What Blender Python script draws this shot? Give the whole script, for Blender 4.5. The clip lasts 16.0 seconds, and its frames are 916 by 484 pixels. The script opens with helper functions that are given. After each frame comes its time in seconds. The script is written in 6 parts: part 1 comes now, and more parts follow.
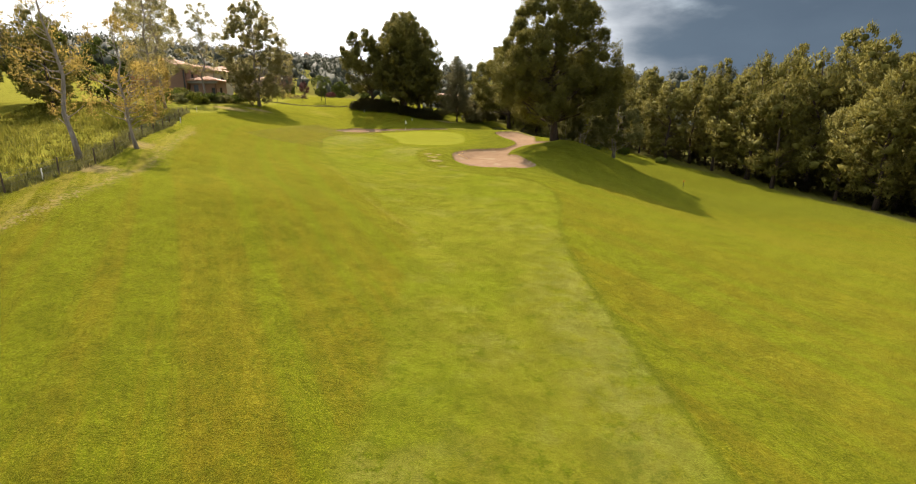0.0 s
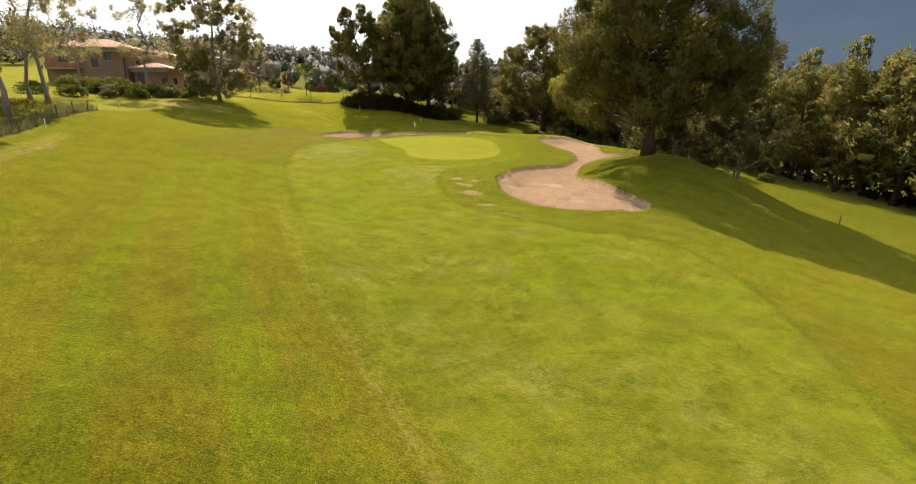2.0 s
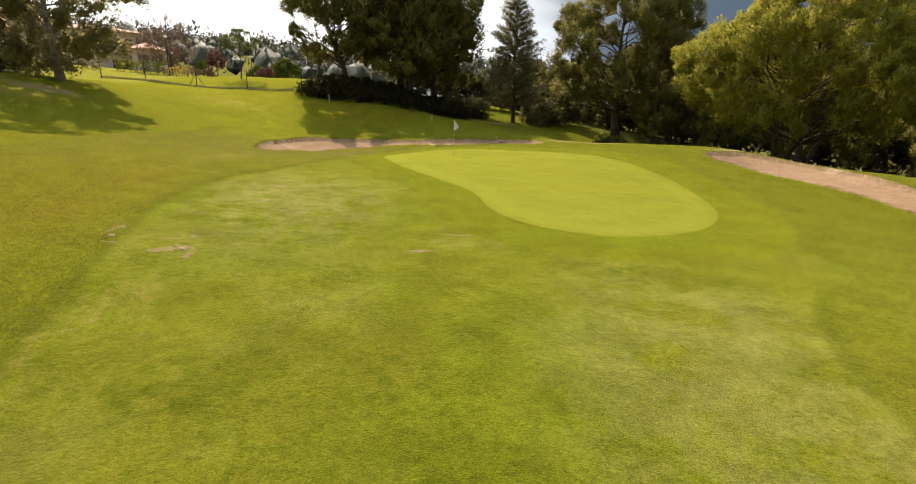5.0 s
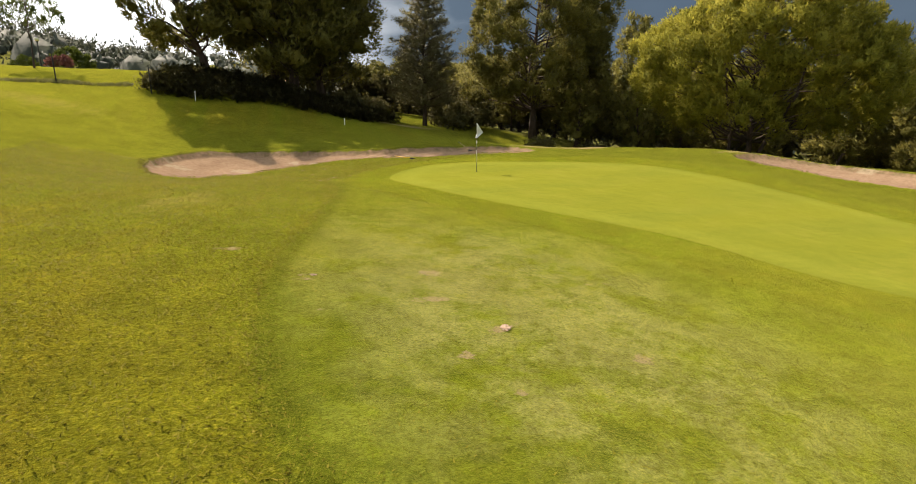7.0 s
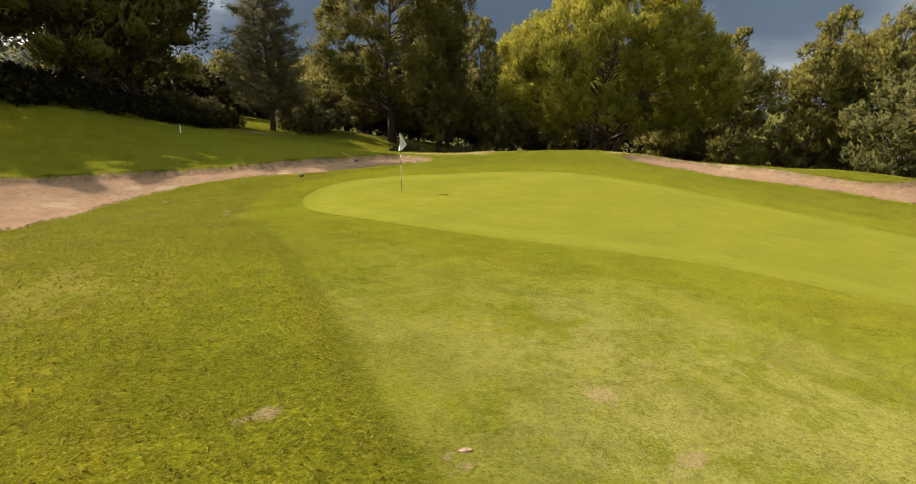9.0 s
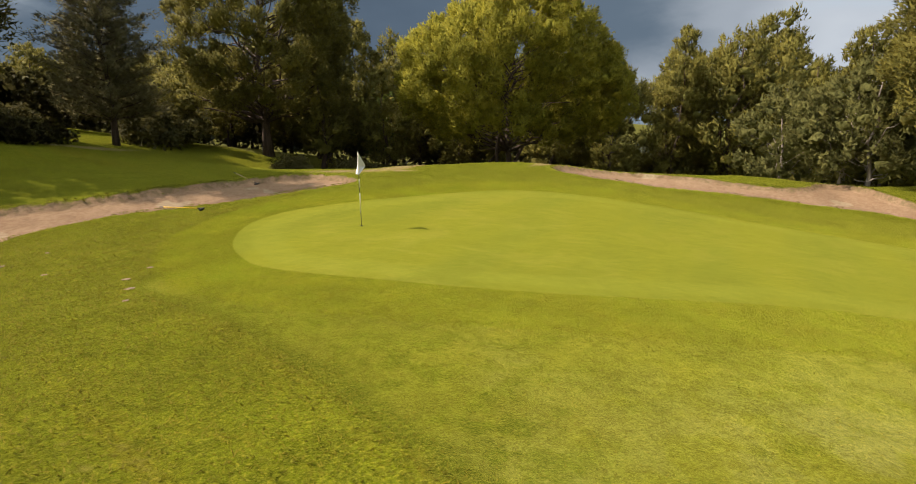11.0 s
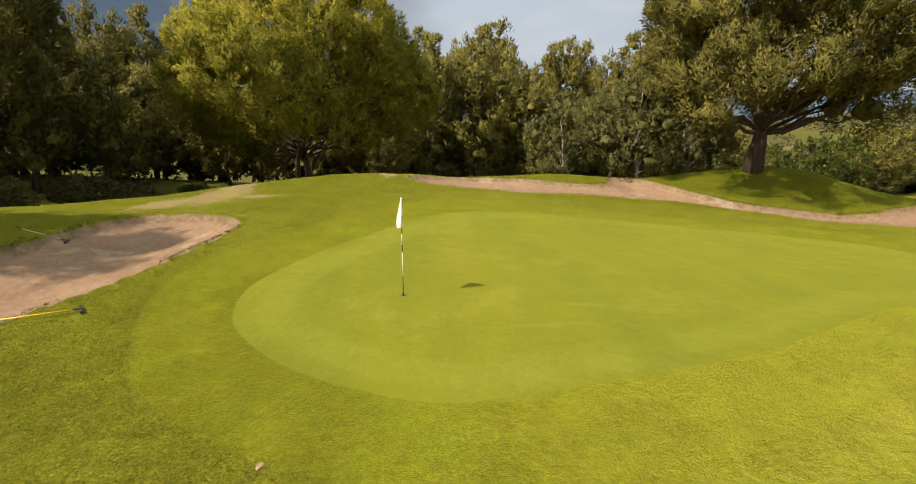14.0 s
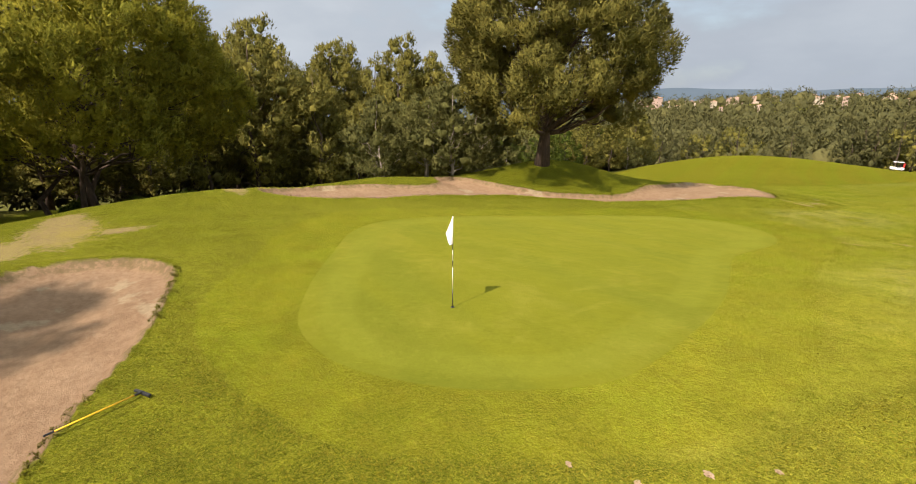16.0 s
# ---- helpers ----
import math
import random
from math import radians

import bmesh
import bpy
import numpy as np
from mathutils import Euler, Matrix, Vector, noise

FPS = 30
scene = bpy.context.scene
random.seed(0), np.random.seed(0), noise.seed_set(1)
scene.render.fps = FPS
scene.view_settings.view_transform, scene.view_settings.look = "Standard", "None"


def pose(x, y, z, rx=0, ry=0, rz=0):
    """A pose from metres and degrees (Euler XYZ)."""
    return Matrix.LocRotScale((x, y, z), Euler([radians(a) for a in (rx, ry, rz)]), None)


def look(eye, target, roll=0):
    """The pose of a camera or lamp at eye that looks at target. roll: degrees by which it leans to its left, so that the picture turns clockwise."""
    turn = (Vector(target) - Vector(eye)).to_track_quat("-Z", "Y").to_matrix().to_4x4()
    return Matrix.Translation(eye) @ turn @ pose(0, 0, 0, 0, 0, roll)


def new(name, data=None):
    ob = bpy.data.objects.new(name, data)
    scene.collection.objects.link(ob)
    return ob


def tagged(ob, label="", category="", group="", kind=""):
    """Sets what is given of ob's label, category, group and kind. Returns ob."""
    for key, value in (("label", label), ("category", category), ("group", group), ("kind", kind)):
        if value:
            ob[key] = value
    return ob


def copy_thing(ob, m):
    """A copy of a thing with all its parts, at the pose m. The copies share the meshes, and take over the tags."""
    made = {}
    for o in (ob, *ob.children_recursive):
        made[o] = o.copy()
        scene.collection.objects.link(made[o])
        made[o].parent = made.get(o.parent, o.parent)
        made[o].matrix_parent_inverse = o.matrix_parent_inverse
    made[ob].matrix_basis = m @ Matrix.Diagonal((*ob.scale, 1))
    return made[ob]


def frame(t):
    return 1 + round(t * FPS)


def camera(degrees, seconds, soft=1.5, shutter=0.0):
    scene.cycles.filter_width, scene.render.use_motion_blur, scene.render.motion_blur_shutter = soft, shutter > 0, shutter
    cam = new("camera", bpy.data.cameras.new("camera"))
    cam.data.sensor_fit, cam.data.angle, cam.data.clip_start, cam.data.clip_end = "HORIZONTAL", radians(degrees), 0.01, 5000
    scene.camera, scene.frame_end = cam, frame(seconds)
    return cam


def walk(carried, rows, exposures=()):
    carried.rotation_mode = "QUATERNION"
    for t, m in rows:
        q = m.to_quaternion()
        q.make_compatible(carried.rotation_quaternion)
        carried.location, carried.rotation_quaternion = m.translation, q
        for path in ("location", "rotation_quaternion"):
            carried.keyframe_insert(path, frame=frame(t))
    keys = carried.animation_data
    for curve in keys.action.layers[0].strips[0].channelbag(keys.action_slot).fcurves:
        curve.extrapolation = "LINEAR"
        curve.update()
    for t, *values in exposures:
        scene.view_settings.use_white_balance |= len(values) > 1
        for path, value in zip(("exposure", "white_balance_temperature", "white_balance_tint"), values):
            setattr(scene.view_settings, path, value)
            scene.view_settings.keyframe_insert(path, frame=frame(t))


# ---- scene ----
cam = camera(82.74, 16.0, soft=1.0)
# seconds, eye in metres, heading, pitch and roll in degrees
ROWS = [
    (0.0, 0.000, 0.000, 3.672, 0.745, -14.362, -0.069),
    (0.5, -0.813, 6.124, 3.671, 0.871, -14.437, -0.159),
    (1.0, -1.862, 12.959, 3.577, 0.886, -14.449, 0.030),
    (1.5, -2.855, 19.706, 3.551, 0.910, -14.536, -0.003),
    (2.0, -3.996, 26.683, 3.591, 0.838, -14.607, 0.055),
    (2.5, -5.056, 33.860, 3.527, 0.904, -14.709, 0.104),
    (3.0, -6.249, 40.875, 3.278, 0.814, -14.681, 0.146),
    (3.5, -7.511, 47.797, 3.107, 0.764, -14.639, 0.374),
    (6.0, -17.369, 70.621, 1.954, -10.542, -14.043, 0.328),
    (6.5, -19.650, 73.507, 1.943, -15.741, -13.968, 0.243),
    (7.0, -21.803, 76.060, 2.084, -24.196, -13.999, 0.087),
    (7.5, -22.703, 77.523, 2.142, -29.198, -13.961, -0.011),
    (8.0, -23.259, 78.902, 2.267, -34.068, -14.034, -0.154),
    (8.5, -23.550, 80.279, 2.426, -39.231, -14.265, -0.303),
    (11.0, -23.005, 87.671, 2.616, -59.853, -13.547, -0.385),
    (11.5, -22.656, 89.231, 2.774, -65.089, -13.688, -0.441),
    (12.0, -22.324, 90.914, 2.943, -69.365, -13.923, -0.364),
    (12.5, -22.056, 92.553, 3.118, -74.268, -14.155, -0.206),
    (13.0, -22.012, 94.113, 3.183, -79.551, -14.142, -0.086),
    (13.5, -22.066, 95.768, 3.363, -85.972, -14.427, 0.013),
    (14.0, -22.203, 97.490, 3.566, -93.243, -14.675, 0.226),
    (14.5, -22.174, 99.226, 3.720, -99.997, -14.680, 0.343),
    (15.0, -21.992, 100.933, 3.875, -106.607, -14.661, 0.262),
    (15.5, -21.675, 102.679, 4.026, -114.076, -14.717, 0.292),
    (16.0, -21.100, 104.222, 4.152, -121.692, -14.840, 0.359),
]
walk(cam, [(t, pose(x, y, z, 90 + pitch, 0, yaw) @ pose(0, 0, 0, 0, 0, roll)) for t, x, y, z, yaw, pitch, roll in ROWS],
     exposures=[(0.0, 1.10), (3.5, 1.10), (6.0, 1.11), (8.5, 1.05), (12.0, 0.90), (13.5, 0.93), (16.0, 0.95)])

# ---------------------------------------------------------------- light
SUN_AZ, SUN_EL = radians(-20.5), radians(47)          # from +y towards +x, and above the horizon
SUN_DIR = Vector((math.sin(SUN_AZ) * math.cos(SUN_EL), math.cos(SUN_AZ) * math.cos(SUN_EL), math.sin(SUN_EL)))
STORM_DIR = Vector((math.sin(radians(46)) * math.cos(radians(17)), math.cos(radians(46)) * math.cos(radians(17)), math.sin(radians(17))))

sun = new("sun", bpy.data.lights.new("sun", "SUN"))
sun.data.energy, sun.data.angle, sun.data.color = 4.75, radians(0.5), (1.0, 0.835, 0.71)
sun.matrix_world = look(SUN_DIR * 300, (0, 0, 0))


def make_world():
    w = bpy.data.worlds.new("sky")
    scene.world = w
    w.use_nodes = True
    nt = w.node_tree
    n, l = nt.nodes, nt.links
    n.clear()
    out = n.new("ShaderNodeOutputWorld")
    sky = n.new("ShaderNodeTexSky")
    sky.sky_type, sky.sun_disc = "NISHITA", False
    sky.sun_elevation, sky.sun_rotation = SUN_EL, SUN_AZ
    sky.air_density, sky.dust_density = 1.2, 2.0
    clear = n.new("ShaderNodeBackground")
    clear.inputs["Strength"].default_value = 0.12
    l.new(sky.outputs[0], clear.inputs["Color"])
    tc = n.new("ShaderNodeTexCoord")

    def dot(v):
        d = n.new("ShaderNodeVectorMath")
        d.operation = "DOT_PRODUCT"
        l.new(tc.outputs["Generated"], d.inputs[0])
        d.inputs[1].default_value = v
        return d.outputs["Value"]

    def ramp(src, stops):
        r = n.new("ShaderNodeValToRGB")
        r.color_ramp.interpolation = "EASE"
        e = r.color_ramp.elements
        e[0].position, e[0].color = stops[0][0], (*stops[0][1], 1)
        e[1].position, e[1].color = stops[-1][0], (*stops[-1][1], 1)
        for p, c in stops[1:-1]:
            k = e.new(p)
            k.color = (*c, 1)
        l.new(src, r.inputs[0])
        return r.outputs[0]

    # clouds: two scales of noise, flattened towards the horizon
    mp = n.new("ShaderNodeMapping")
    mp.inputs["Scale"].default_value = (1.0, 1.0, 2.6)
    l.new(tc.outputs["Generated"], mp.inputs[0])
    big = n.new("ShaderNodeTexNoise")
    big.inputs["Scale"].default_value, big.inputs["Detail"].default_value, big.inputs["Roughness"].default_value = 2.3, 7.0, 0.52
    l.new(mp.outputs[0], big.inputs["Vector"])
    sunward = n.new("ShaderNodeMath")
    sunward.operation = "MULTIPLY_ADD"
    l.new(dot(SUN_DIR), sunward.inputs[0])
    sunward.inputs[1].default_value, sunward.inputs[2].default_value = 0.5, 0.5
    lit = ramp(sunward.outputs[0], [(0.0, (0.22, 0.245, 0.285)), (0.45, (0.30, 0.325, 0.36)), (0.72, (0.58, 0.60, 0.63)), (0.86, (0.92, 0.93, 0.94)), (1.0, (1.5, 1.47, 1.4))])
    storm_in = n.new("ShaderNodeMath")
    storm_in.operation = "MULTIPLY_ADD"
    l.new(big.outputs[0], storm_in.inputs[0])
    storm_in.inputs[1].default_value = 0.20
    half = n.new("ShaderNodeMath")
    half.operation = "MULTIPLY"
    l.new(dot(STORM_DIR), half.inputs[0])
    half.inputs[1].default_value = 0.5
    l.new(half.outputs[0], storm_in.inputs[2])
    stormy = ramp(storm_in.outputs[0], [(0.44, (0, 0, 0)), (0.50, (0.50, 0.50, 0.50)), (0.565, (1, 1, 1))])
    shade = n.new("ShaderNodeMix")
    shade.data_type = "RGBA"
    l.new(stormy, shade.inputs["Factor"])
    l.new(lit, shade.inputs["A"])
    shade.inputs["B"].default_value = (0.060, 0.083, 0.112, 1)
    # brighter and darker billows
    bil = ramp(big.outputs[0], [(0.32, (0.80, 0.82, 0.85)), (0.68, (1.10, 1.09, 1.07))])
    mul = n.new("ShaderNodeMix")
    mul.data_type, mul.blend_type = "RGBA", "MULTIPLY"
    mul.inputs["Factor"].default_value = 1.0
    l.new(shade.outputs["Result"], mul.inputs["A"])
    l.new(bil, mul.inputs["B"])
    cloud = n.new("ShaderNodeBackground")
    l.new(mul.outputs["Result"], cloud.inputs["Color"])
    cover = n.new("ShaderNodeMath")
    cover.operation = "MAXIMUM"
    l.new(ramp(big.outputs[0], [(0.34, (0.55, 0.55, 0.55)), (0.52, (1, 1, 1))]), cover.inputs[0])
    l.new(stormy, cover.inputs[1])
    mix = n.new("ShaderNodeMixShader")
    l.new(cover.outputs[0], mix.inputs[0])
    l.new(clear.outputs[0], mix.inputs[1])
    l.new(cloud.outputs[0], mix.inputs[2])
    l.new(mix.outputs[0], out.inputs[0])


make_world()


# ---------------------------------------------------------------- materials
class Nodes:
    """A small builder for one material's node tree."""

    def __init__(self, name):
        self.m = bpy.data.materials.new(name)
        self.m.use_nodes = True
        self.t = self.m.node_tree
        self.bsdf = self.t.nodes["Principled BSDF"]
        self.out = self.t.nodes["Material Output"]

    def n(self, kind, **kw):
        node = self.t.nodes.new(kind)
        for k, v in kw.items():
            node.inputs[k.replace("_", " ")].default_value = v
        return node

    def link(self, a, b):
        self.t.links.new(a, b)

    def coords(self, scale=(1, 1, 1), rot=0.0, world=True):
        src = self.n("ShaderNodeNewGeometry").outputs["Position"] if world else self.n("ShaderNodeTexCoord").outputs["Object"]
        mp = self.n("ShaderNodeMapping", Scale=scale, Rotation=(0, 0, rot))
        self.link(src, mp.inputs["Vector"])
        return mp.outputs[0]

    def noise(self, vec, scale, detail=3.0, rough=0.55):
        t = self.n("ShaderNodeTexNoise", Scale=scale, Detail=detail, Roughness=rough)
        self.link(vec, t.inputs["Vector"])
        return t.outputs[0]

    def attr(self, name):
        a = self.n("ShaderNodeAttribute")
        a.attribute_name = name
        return a.outputs["Fac"]

    def math(self, op, a, b=0.0, c=0.0):
        m = self.n("ShaderNodeMath")
        m.operation = op
        for k, v in enumerate((a, b, c)):
            if isinstance(v, (int, float)):
                m.inputs[k].default_value = v
            else:
                self.link(v, m.inputs[k])
        return m.outputs[0]

    def step(self, v, lo, hi):
        m = self.n("ShaderNodeMapRange")
        m.interpolation_type = "SMOOTHSTEP"
        m.inputs["From Min"].default_value, m.inputs["From Max"].default_value = lo, hi
        self.link(v, m.inputs["Value"])
        return m.outputs[0]

    def mix(self, fac, a, b, blend="MIX"):
        m = self.n("ShaderNodeMix")
        m.data_type, m.blend_type = "RGBA", blend
        for sock, v in ((m.inputs["Factor"], fac), (m.inputs["A"], a), (m.inputs["B"], b)):
            if isinstance(v, (int, float)):
                sock.default_value = v
            elif isinstance(v, tuple):
                sock.default_value = (*v, 1)
            else:
                self.link(v, sock)
        return m.outputs["Result"]

    def finish(self, color=None, rough=0.8, bump=None, strength=0.4, distance=0.02, metal=0.0, spec=0.3):
        if color is not None:
            if isinstance(color, tuple):
                self.bsdf.inputs["Base Color"].default_value = (*color, 1)
            else:
                self.link(color, self.bsdf.inputs["Base Color"])
        self.bsdf.inputs["Roughness"].default_value = rough
        self.bsdf.inputs["Metallic"].default_value = metal
        self.bsdf.inputs["Specular IOR Level"].default_value = spec
        if bump is not None:
            b = self.n("ShaderNodeBump", Strength=strength, Distance=distance)
            self.link(bump, b.inputs["Height"])
            self.link(b.outputs[0], self.bsdf.inputs["Normal"])
        return self.m


def turf_material():
    k = Nodes("turf_and_sand")
    p = k.coords()
    fine = k.noise(p, 7.0, 6.0, 0.72)
    grain = k.noise(p, 34.0, 4.0, 0.75)
    tuft = k.noise(p, 2.6, 6.0, 0.75)
    mid = k.noise(p, 0.9, 6.0, 0.66)
    broad = k.noise(p, 0.14, 4.0, 0.55)
    lane = k.n("ShaderNodeCombineXYZ")
    k.link(k.attr("lane"), lane.inputs[0])
    k.link(k.math("MULTIPLY", k.attr("along"), 0.045), lane.inputs[1])
    streak = k.noise(lane.outputs[0], 1.5, 7.0, 0.72)
    wide = k.n("ShaderNodeCombineXYZ")
    k.link(k.math("MULTIPLY_ADD", k.attr("lane"), 0.52, 7.3), wide.inputs[0])
    k.link(k.math("MULTIPLY", k.attr("along"), 0.010), wide.inputs[1])
    stripe = k.noise(wide.outputs[0], 1.0, 5.0, 0.58)
    wob = k.math("MULTIPLY_ADD", k.noise(p, 2.2, 4.0, 0.6), 0.5, -0.25)
    rag = k.math("MULTIPLY_ADD", fine, 0.5, -0.25)

    blade = k.noise(p, 22.0, 5.0, 0.80)
    patch = k.noise(p, 0.33, 6.0, 0.62)
    # rough: olive and rusty, with lush strips and dark tufts
    rough = k.mix(k.step(mid, 0.34, 0.66), (0.05564, 0.05873, 0.002164), (0.08037, 0.07264, 0.002937))
    rough = k.mix(k.math("MULTIPLY", k.step(patch, 0.47, 0.62), 0.45), rough, (0.0989, 0.06801, 0.003478))
    rough = k.mix(k.math("MULTIPLY", k.step(streak, 0.47, 0.60), 0.62), rough, (0.1159, 0.08964, 0.006182))
    rough = k.mix(k.math("MULTIPLY", k.step(stripe, 0.47, 0.56), 0.85), rough, (0.06801, 0.0881, 0.002164))
    rough = k.mix(k.math("MULTIPLY", k.step(tuft, 0.46, 0.62), 0.45), rough, (0.03864, 0.04791, 0.0017))
    rows = k.n("ShaderNodeCombineXYZ")
    k.link(k.attr("lane"), rows.inputs[0])
    k.link(k.math("MULTIPLY", k.attr("along"), 0.30), rows.inputs[1])
    specks = k.noise(rows.outputs[0], 4.2, 5.0, 0.72)
    rough = k.mix(k.math("MULTIPLY", k.step(specks, 0.51, 0.62), 0.60), rough, (0.036, 0.044, 0.0016))
    rough = k.mix(k.math("MULTIPLY", k.step(specks, 0.46, 0.36), 0.40), rough, (0.138, 0.112, 0.0080))
    rough = k.mix(k.math("MULTIPLY", k.attr("rust"), k.math("MULTIPLY_ADD", patch, 1.0, 0.0)), rough, (0.112, 0.086, 0.004))
    rough = k.mix(k.math("MULTIPLY", k.attr("lush"), k.math("MULTIPLY_ADD", mid, 0.5, 0.62)), rough, k.mix(k.step(tuft, 0.40, 0.60), (0.064, 0.074, 0.0045), (0.036, 0.048, 0.0026)))
    rough = k.mix(k.math("MULTIPLY", k.attr("lawn"), k.math("MULTIPLY_ADD", tuft, -0.8, 1.05)), rough, (0.1141, 0.1178, 0.00552))
    rough = k.mix(k.math("MULTIPLY", k.step(blade, 0.50, 0.66), 0.55), rough, (0.03555, 0.04173, 0.001546))
    rough = k.mix(k.math("MULTIPLY", k.step(k.noise(p, 19.0, 5.0, 0.78), 0.54, 0.66), 0.55), rough, (0.1662, 0.1329, 0.01082))
    # fairway: shorter and brighter, with pale worn patches, lush spots and clover
    fair = k.mix(k.step(mid, 0.33, 0.66), (0.0828, 0.09108, 0.00598), (0.1049, 0.1049, 0.00874))
    fair = k.mix(k.math("MULTIPLY", k.step(streak, 0.50, 0.72), 0.45), fair, (0.138, 0.127, 0.01656))
    fair = k.mix(k.math("MULTIPLY", k.step(patch, 0.50, 0.66), 0.55), fair, (0.1390, 0.1370, 0.02800))
    fair = k.mix(k.math("MULTIPLY", k.step(broad, 0.47, 0.60), 0.55), fair, (0.0736, 0.103, 0.002392))
    fair = k.mix(k.math("MULTIPLY", k.math("MULTIPLY", k.step(tuft, 0.47, 0.57), k.step(k.noise(p, 0.6, 5.0, 0.7), 0.45, 0.58)), 0.85), fair, (0.046, 0.0644, 0.002024))
    fair = k.mix(k.math("MULTIPLY", k.attr("worn"), k.math("MULTIPLY", k.step(k.noise(p, 0.8, 6.0, 0.72), 0.38, 0.56), 0.75)), fair, (0.158, 0.148, 0.050))
    fair = k.mix(k.math("MULTIPLY", k.math("MULTIPLY", k.attr("worn"), k.step(k.noise(p, 1.3, 7.0, 0.80), 0.52, 0.60)), 0.70), fair, (0.052, 0.070, 0.0040))
    fair = k.mix(k.math("MULTIPLY", k.step(blade, 0.54, 0.68), 0.30), fair, (0.05152, 0.0644, 0.002024))
    collar = k.mix(k.step(mid, 0.3, 0.7), (0.070, 0.085, 0.0030), (0.092, 0.095, 0.0040))
    collar = k.mix(k.math("MULTIPLY", k.step(patch, 0.46, 0.60), 0.7), collar, (0.076, 0.100, 0.0030))
    collar = k.mix(k.math("MULTIPLY", k.step(k.noise(p, 1.7, 6.0, 0.75), 0.50, 0.66), 0.45), collar, (0.104, 0.089, 0.0050))
    collar = k.mix(k.math("MULTIPLY", k.step(tuft, 0.50, 0.64), 0.35), collar, (0.056, 0.066, 0.0030))
    bands = k.noise(k.coords((0.07, 0.42, 0.3), radians(24)), 1.0, 3.0, 0.55)
    green = k.mix(k.step(bands, 0.36, 0.66), (0.0985, 0.110, 0.0118), (0.117, 0.122, 0.0112))
    green = k.mix(k.math("MULTIPLY", k.step(k.noise(p, 0.55, 8.0, 0.74), 0.48, 0.66), 0.6), green, (0.152, 0.147, 0.020))
    green = k.mix(k.math("MULTIPLY", k.step(k.noise(k.coords((1.0, 0.25, 1), radians(60)), 1.6, 4.0, 0.6), 0.60, 0.70), 0.25), green, (0.192, 0.180, 0.028))

    ring = k.math("SUBTRACT", 1.0, k.step(k.math("ABSOLUTE", k.math("ADD", k.attr("green"), -0.85)), 0.30, 0.55))
    green = k.mix(k.math("MULTIPLY", ring, 0.55), green, (0.128, 0.138, 0.016))
    green = k.mix(k.math("MULTIPLY", k.step(bands, 0.44, 0.36), 0.22), green, (0.084, 0.094, 0.0085))
    green = k.mix(k.math("MULTIPLY", k.step(k.noise(p, 6.0, 5.0, 0.7), 0.56, 0.70), 0.30), green, (0.192, 0.178, 0.028))
    f_fair = k.step(k.math("ADD", k.attr("fairway"), k.math("MULTIPLY_ADD", k.noise(p, 0.5, 5.0, 0.65), 2.6, -1.3)), -0.7, 0.7)
    f_cut = k.step(k.math("ADD", k.attr("fairway"), k.math("MULTIPLY", wob, 0.6)), -0.2, 0.2)
    f_fair = k.math("ADD", k.math("MULTIPLY", f_fair, k.math("SUBTRACT", 1.0, k.attr("edge"))), k.math("MULTIPLY", f_cut, k.attr("edge")))
    col = k.mix(f_fair, rough, fair)
    f_col = k.step(k.math("ADD", k.attr("collar"), k.math("MULTIPLY", wob, 0.3)), -0.10, 0.10)
    col = k.mix(f_col, col, collar)
    # longer grass along the cut edge of the fairway and collar
    edge = k.math("SUBTRACT", 1.0, k.step(k.math("ABSOLUTE", k.math("ADD", k.attr("fairway"), k.math("MULTIPLY", wob, 0.6))), 0.03, 0.34))
    edge = k.math("MULTIPLY", edge, k.attr("edge"))
    col = k.mix(k.math("MULTIPLY", edge, k.math("MULTIPLY", k.step(fine, 0.30, 0.52), 0.92)), col, (0.040, 0.052, 0.0023))
    f_green = k.step(k.math("ADD", k.attr("green"), k.math("MULTIPLY", rag, 0.12)), -0.03, 0.03)
    col = k.mix(f_green, col, green)
    rim = k.math("SUBTRACT", 1.0, k.step(k.math("ABSOLUTE", k.math("ADD", k.attr("green"), 0.05)), 0.0, 0.09))
    col = k.mix(k.math("MULTIPLY", rim, 0.12), col, (0.080, 0.088, 0.004))
    # tufts, shade between blades and dry specks
    not_green = k.math("SUBTRACT", 1.0, k.math("MULTIPLY", f_green, 0.6))
    col = k.mix(k.math("MULTIPLY", k.step(fine, 0.50, 0.70), k.math("MULTIPLY", not_green, 0.22)), col, (0.050, 0.060, 0.0030))
    col = k.mix(k.math("MULTIPLY", k.step(grain, 0.48, 0.64), k.math("MULTIPLY", not_green, 0.75)), col, (0.044, 0.052, 0.003))
    col = k.mix(k.math("MULTIPLY", k.step(k.noise(p, 26.0, 4.0, 0.75), 0.54, 0.68), k.math("MULTIPLY", k.math("MULTIPLY_ADD", f_fair, -0.45, 1.0), k.math("MULTIPLY", not_green, 0.60))), col, (0.205, 0.182, 0.022))
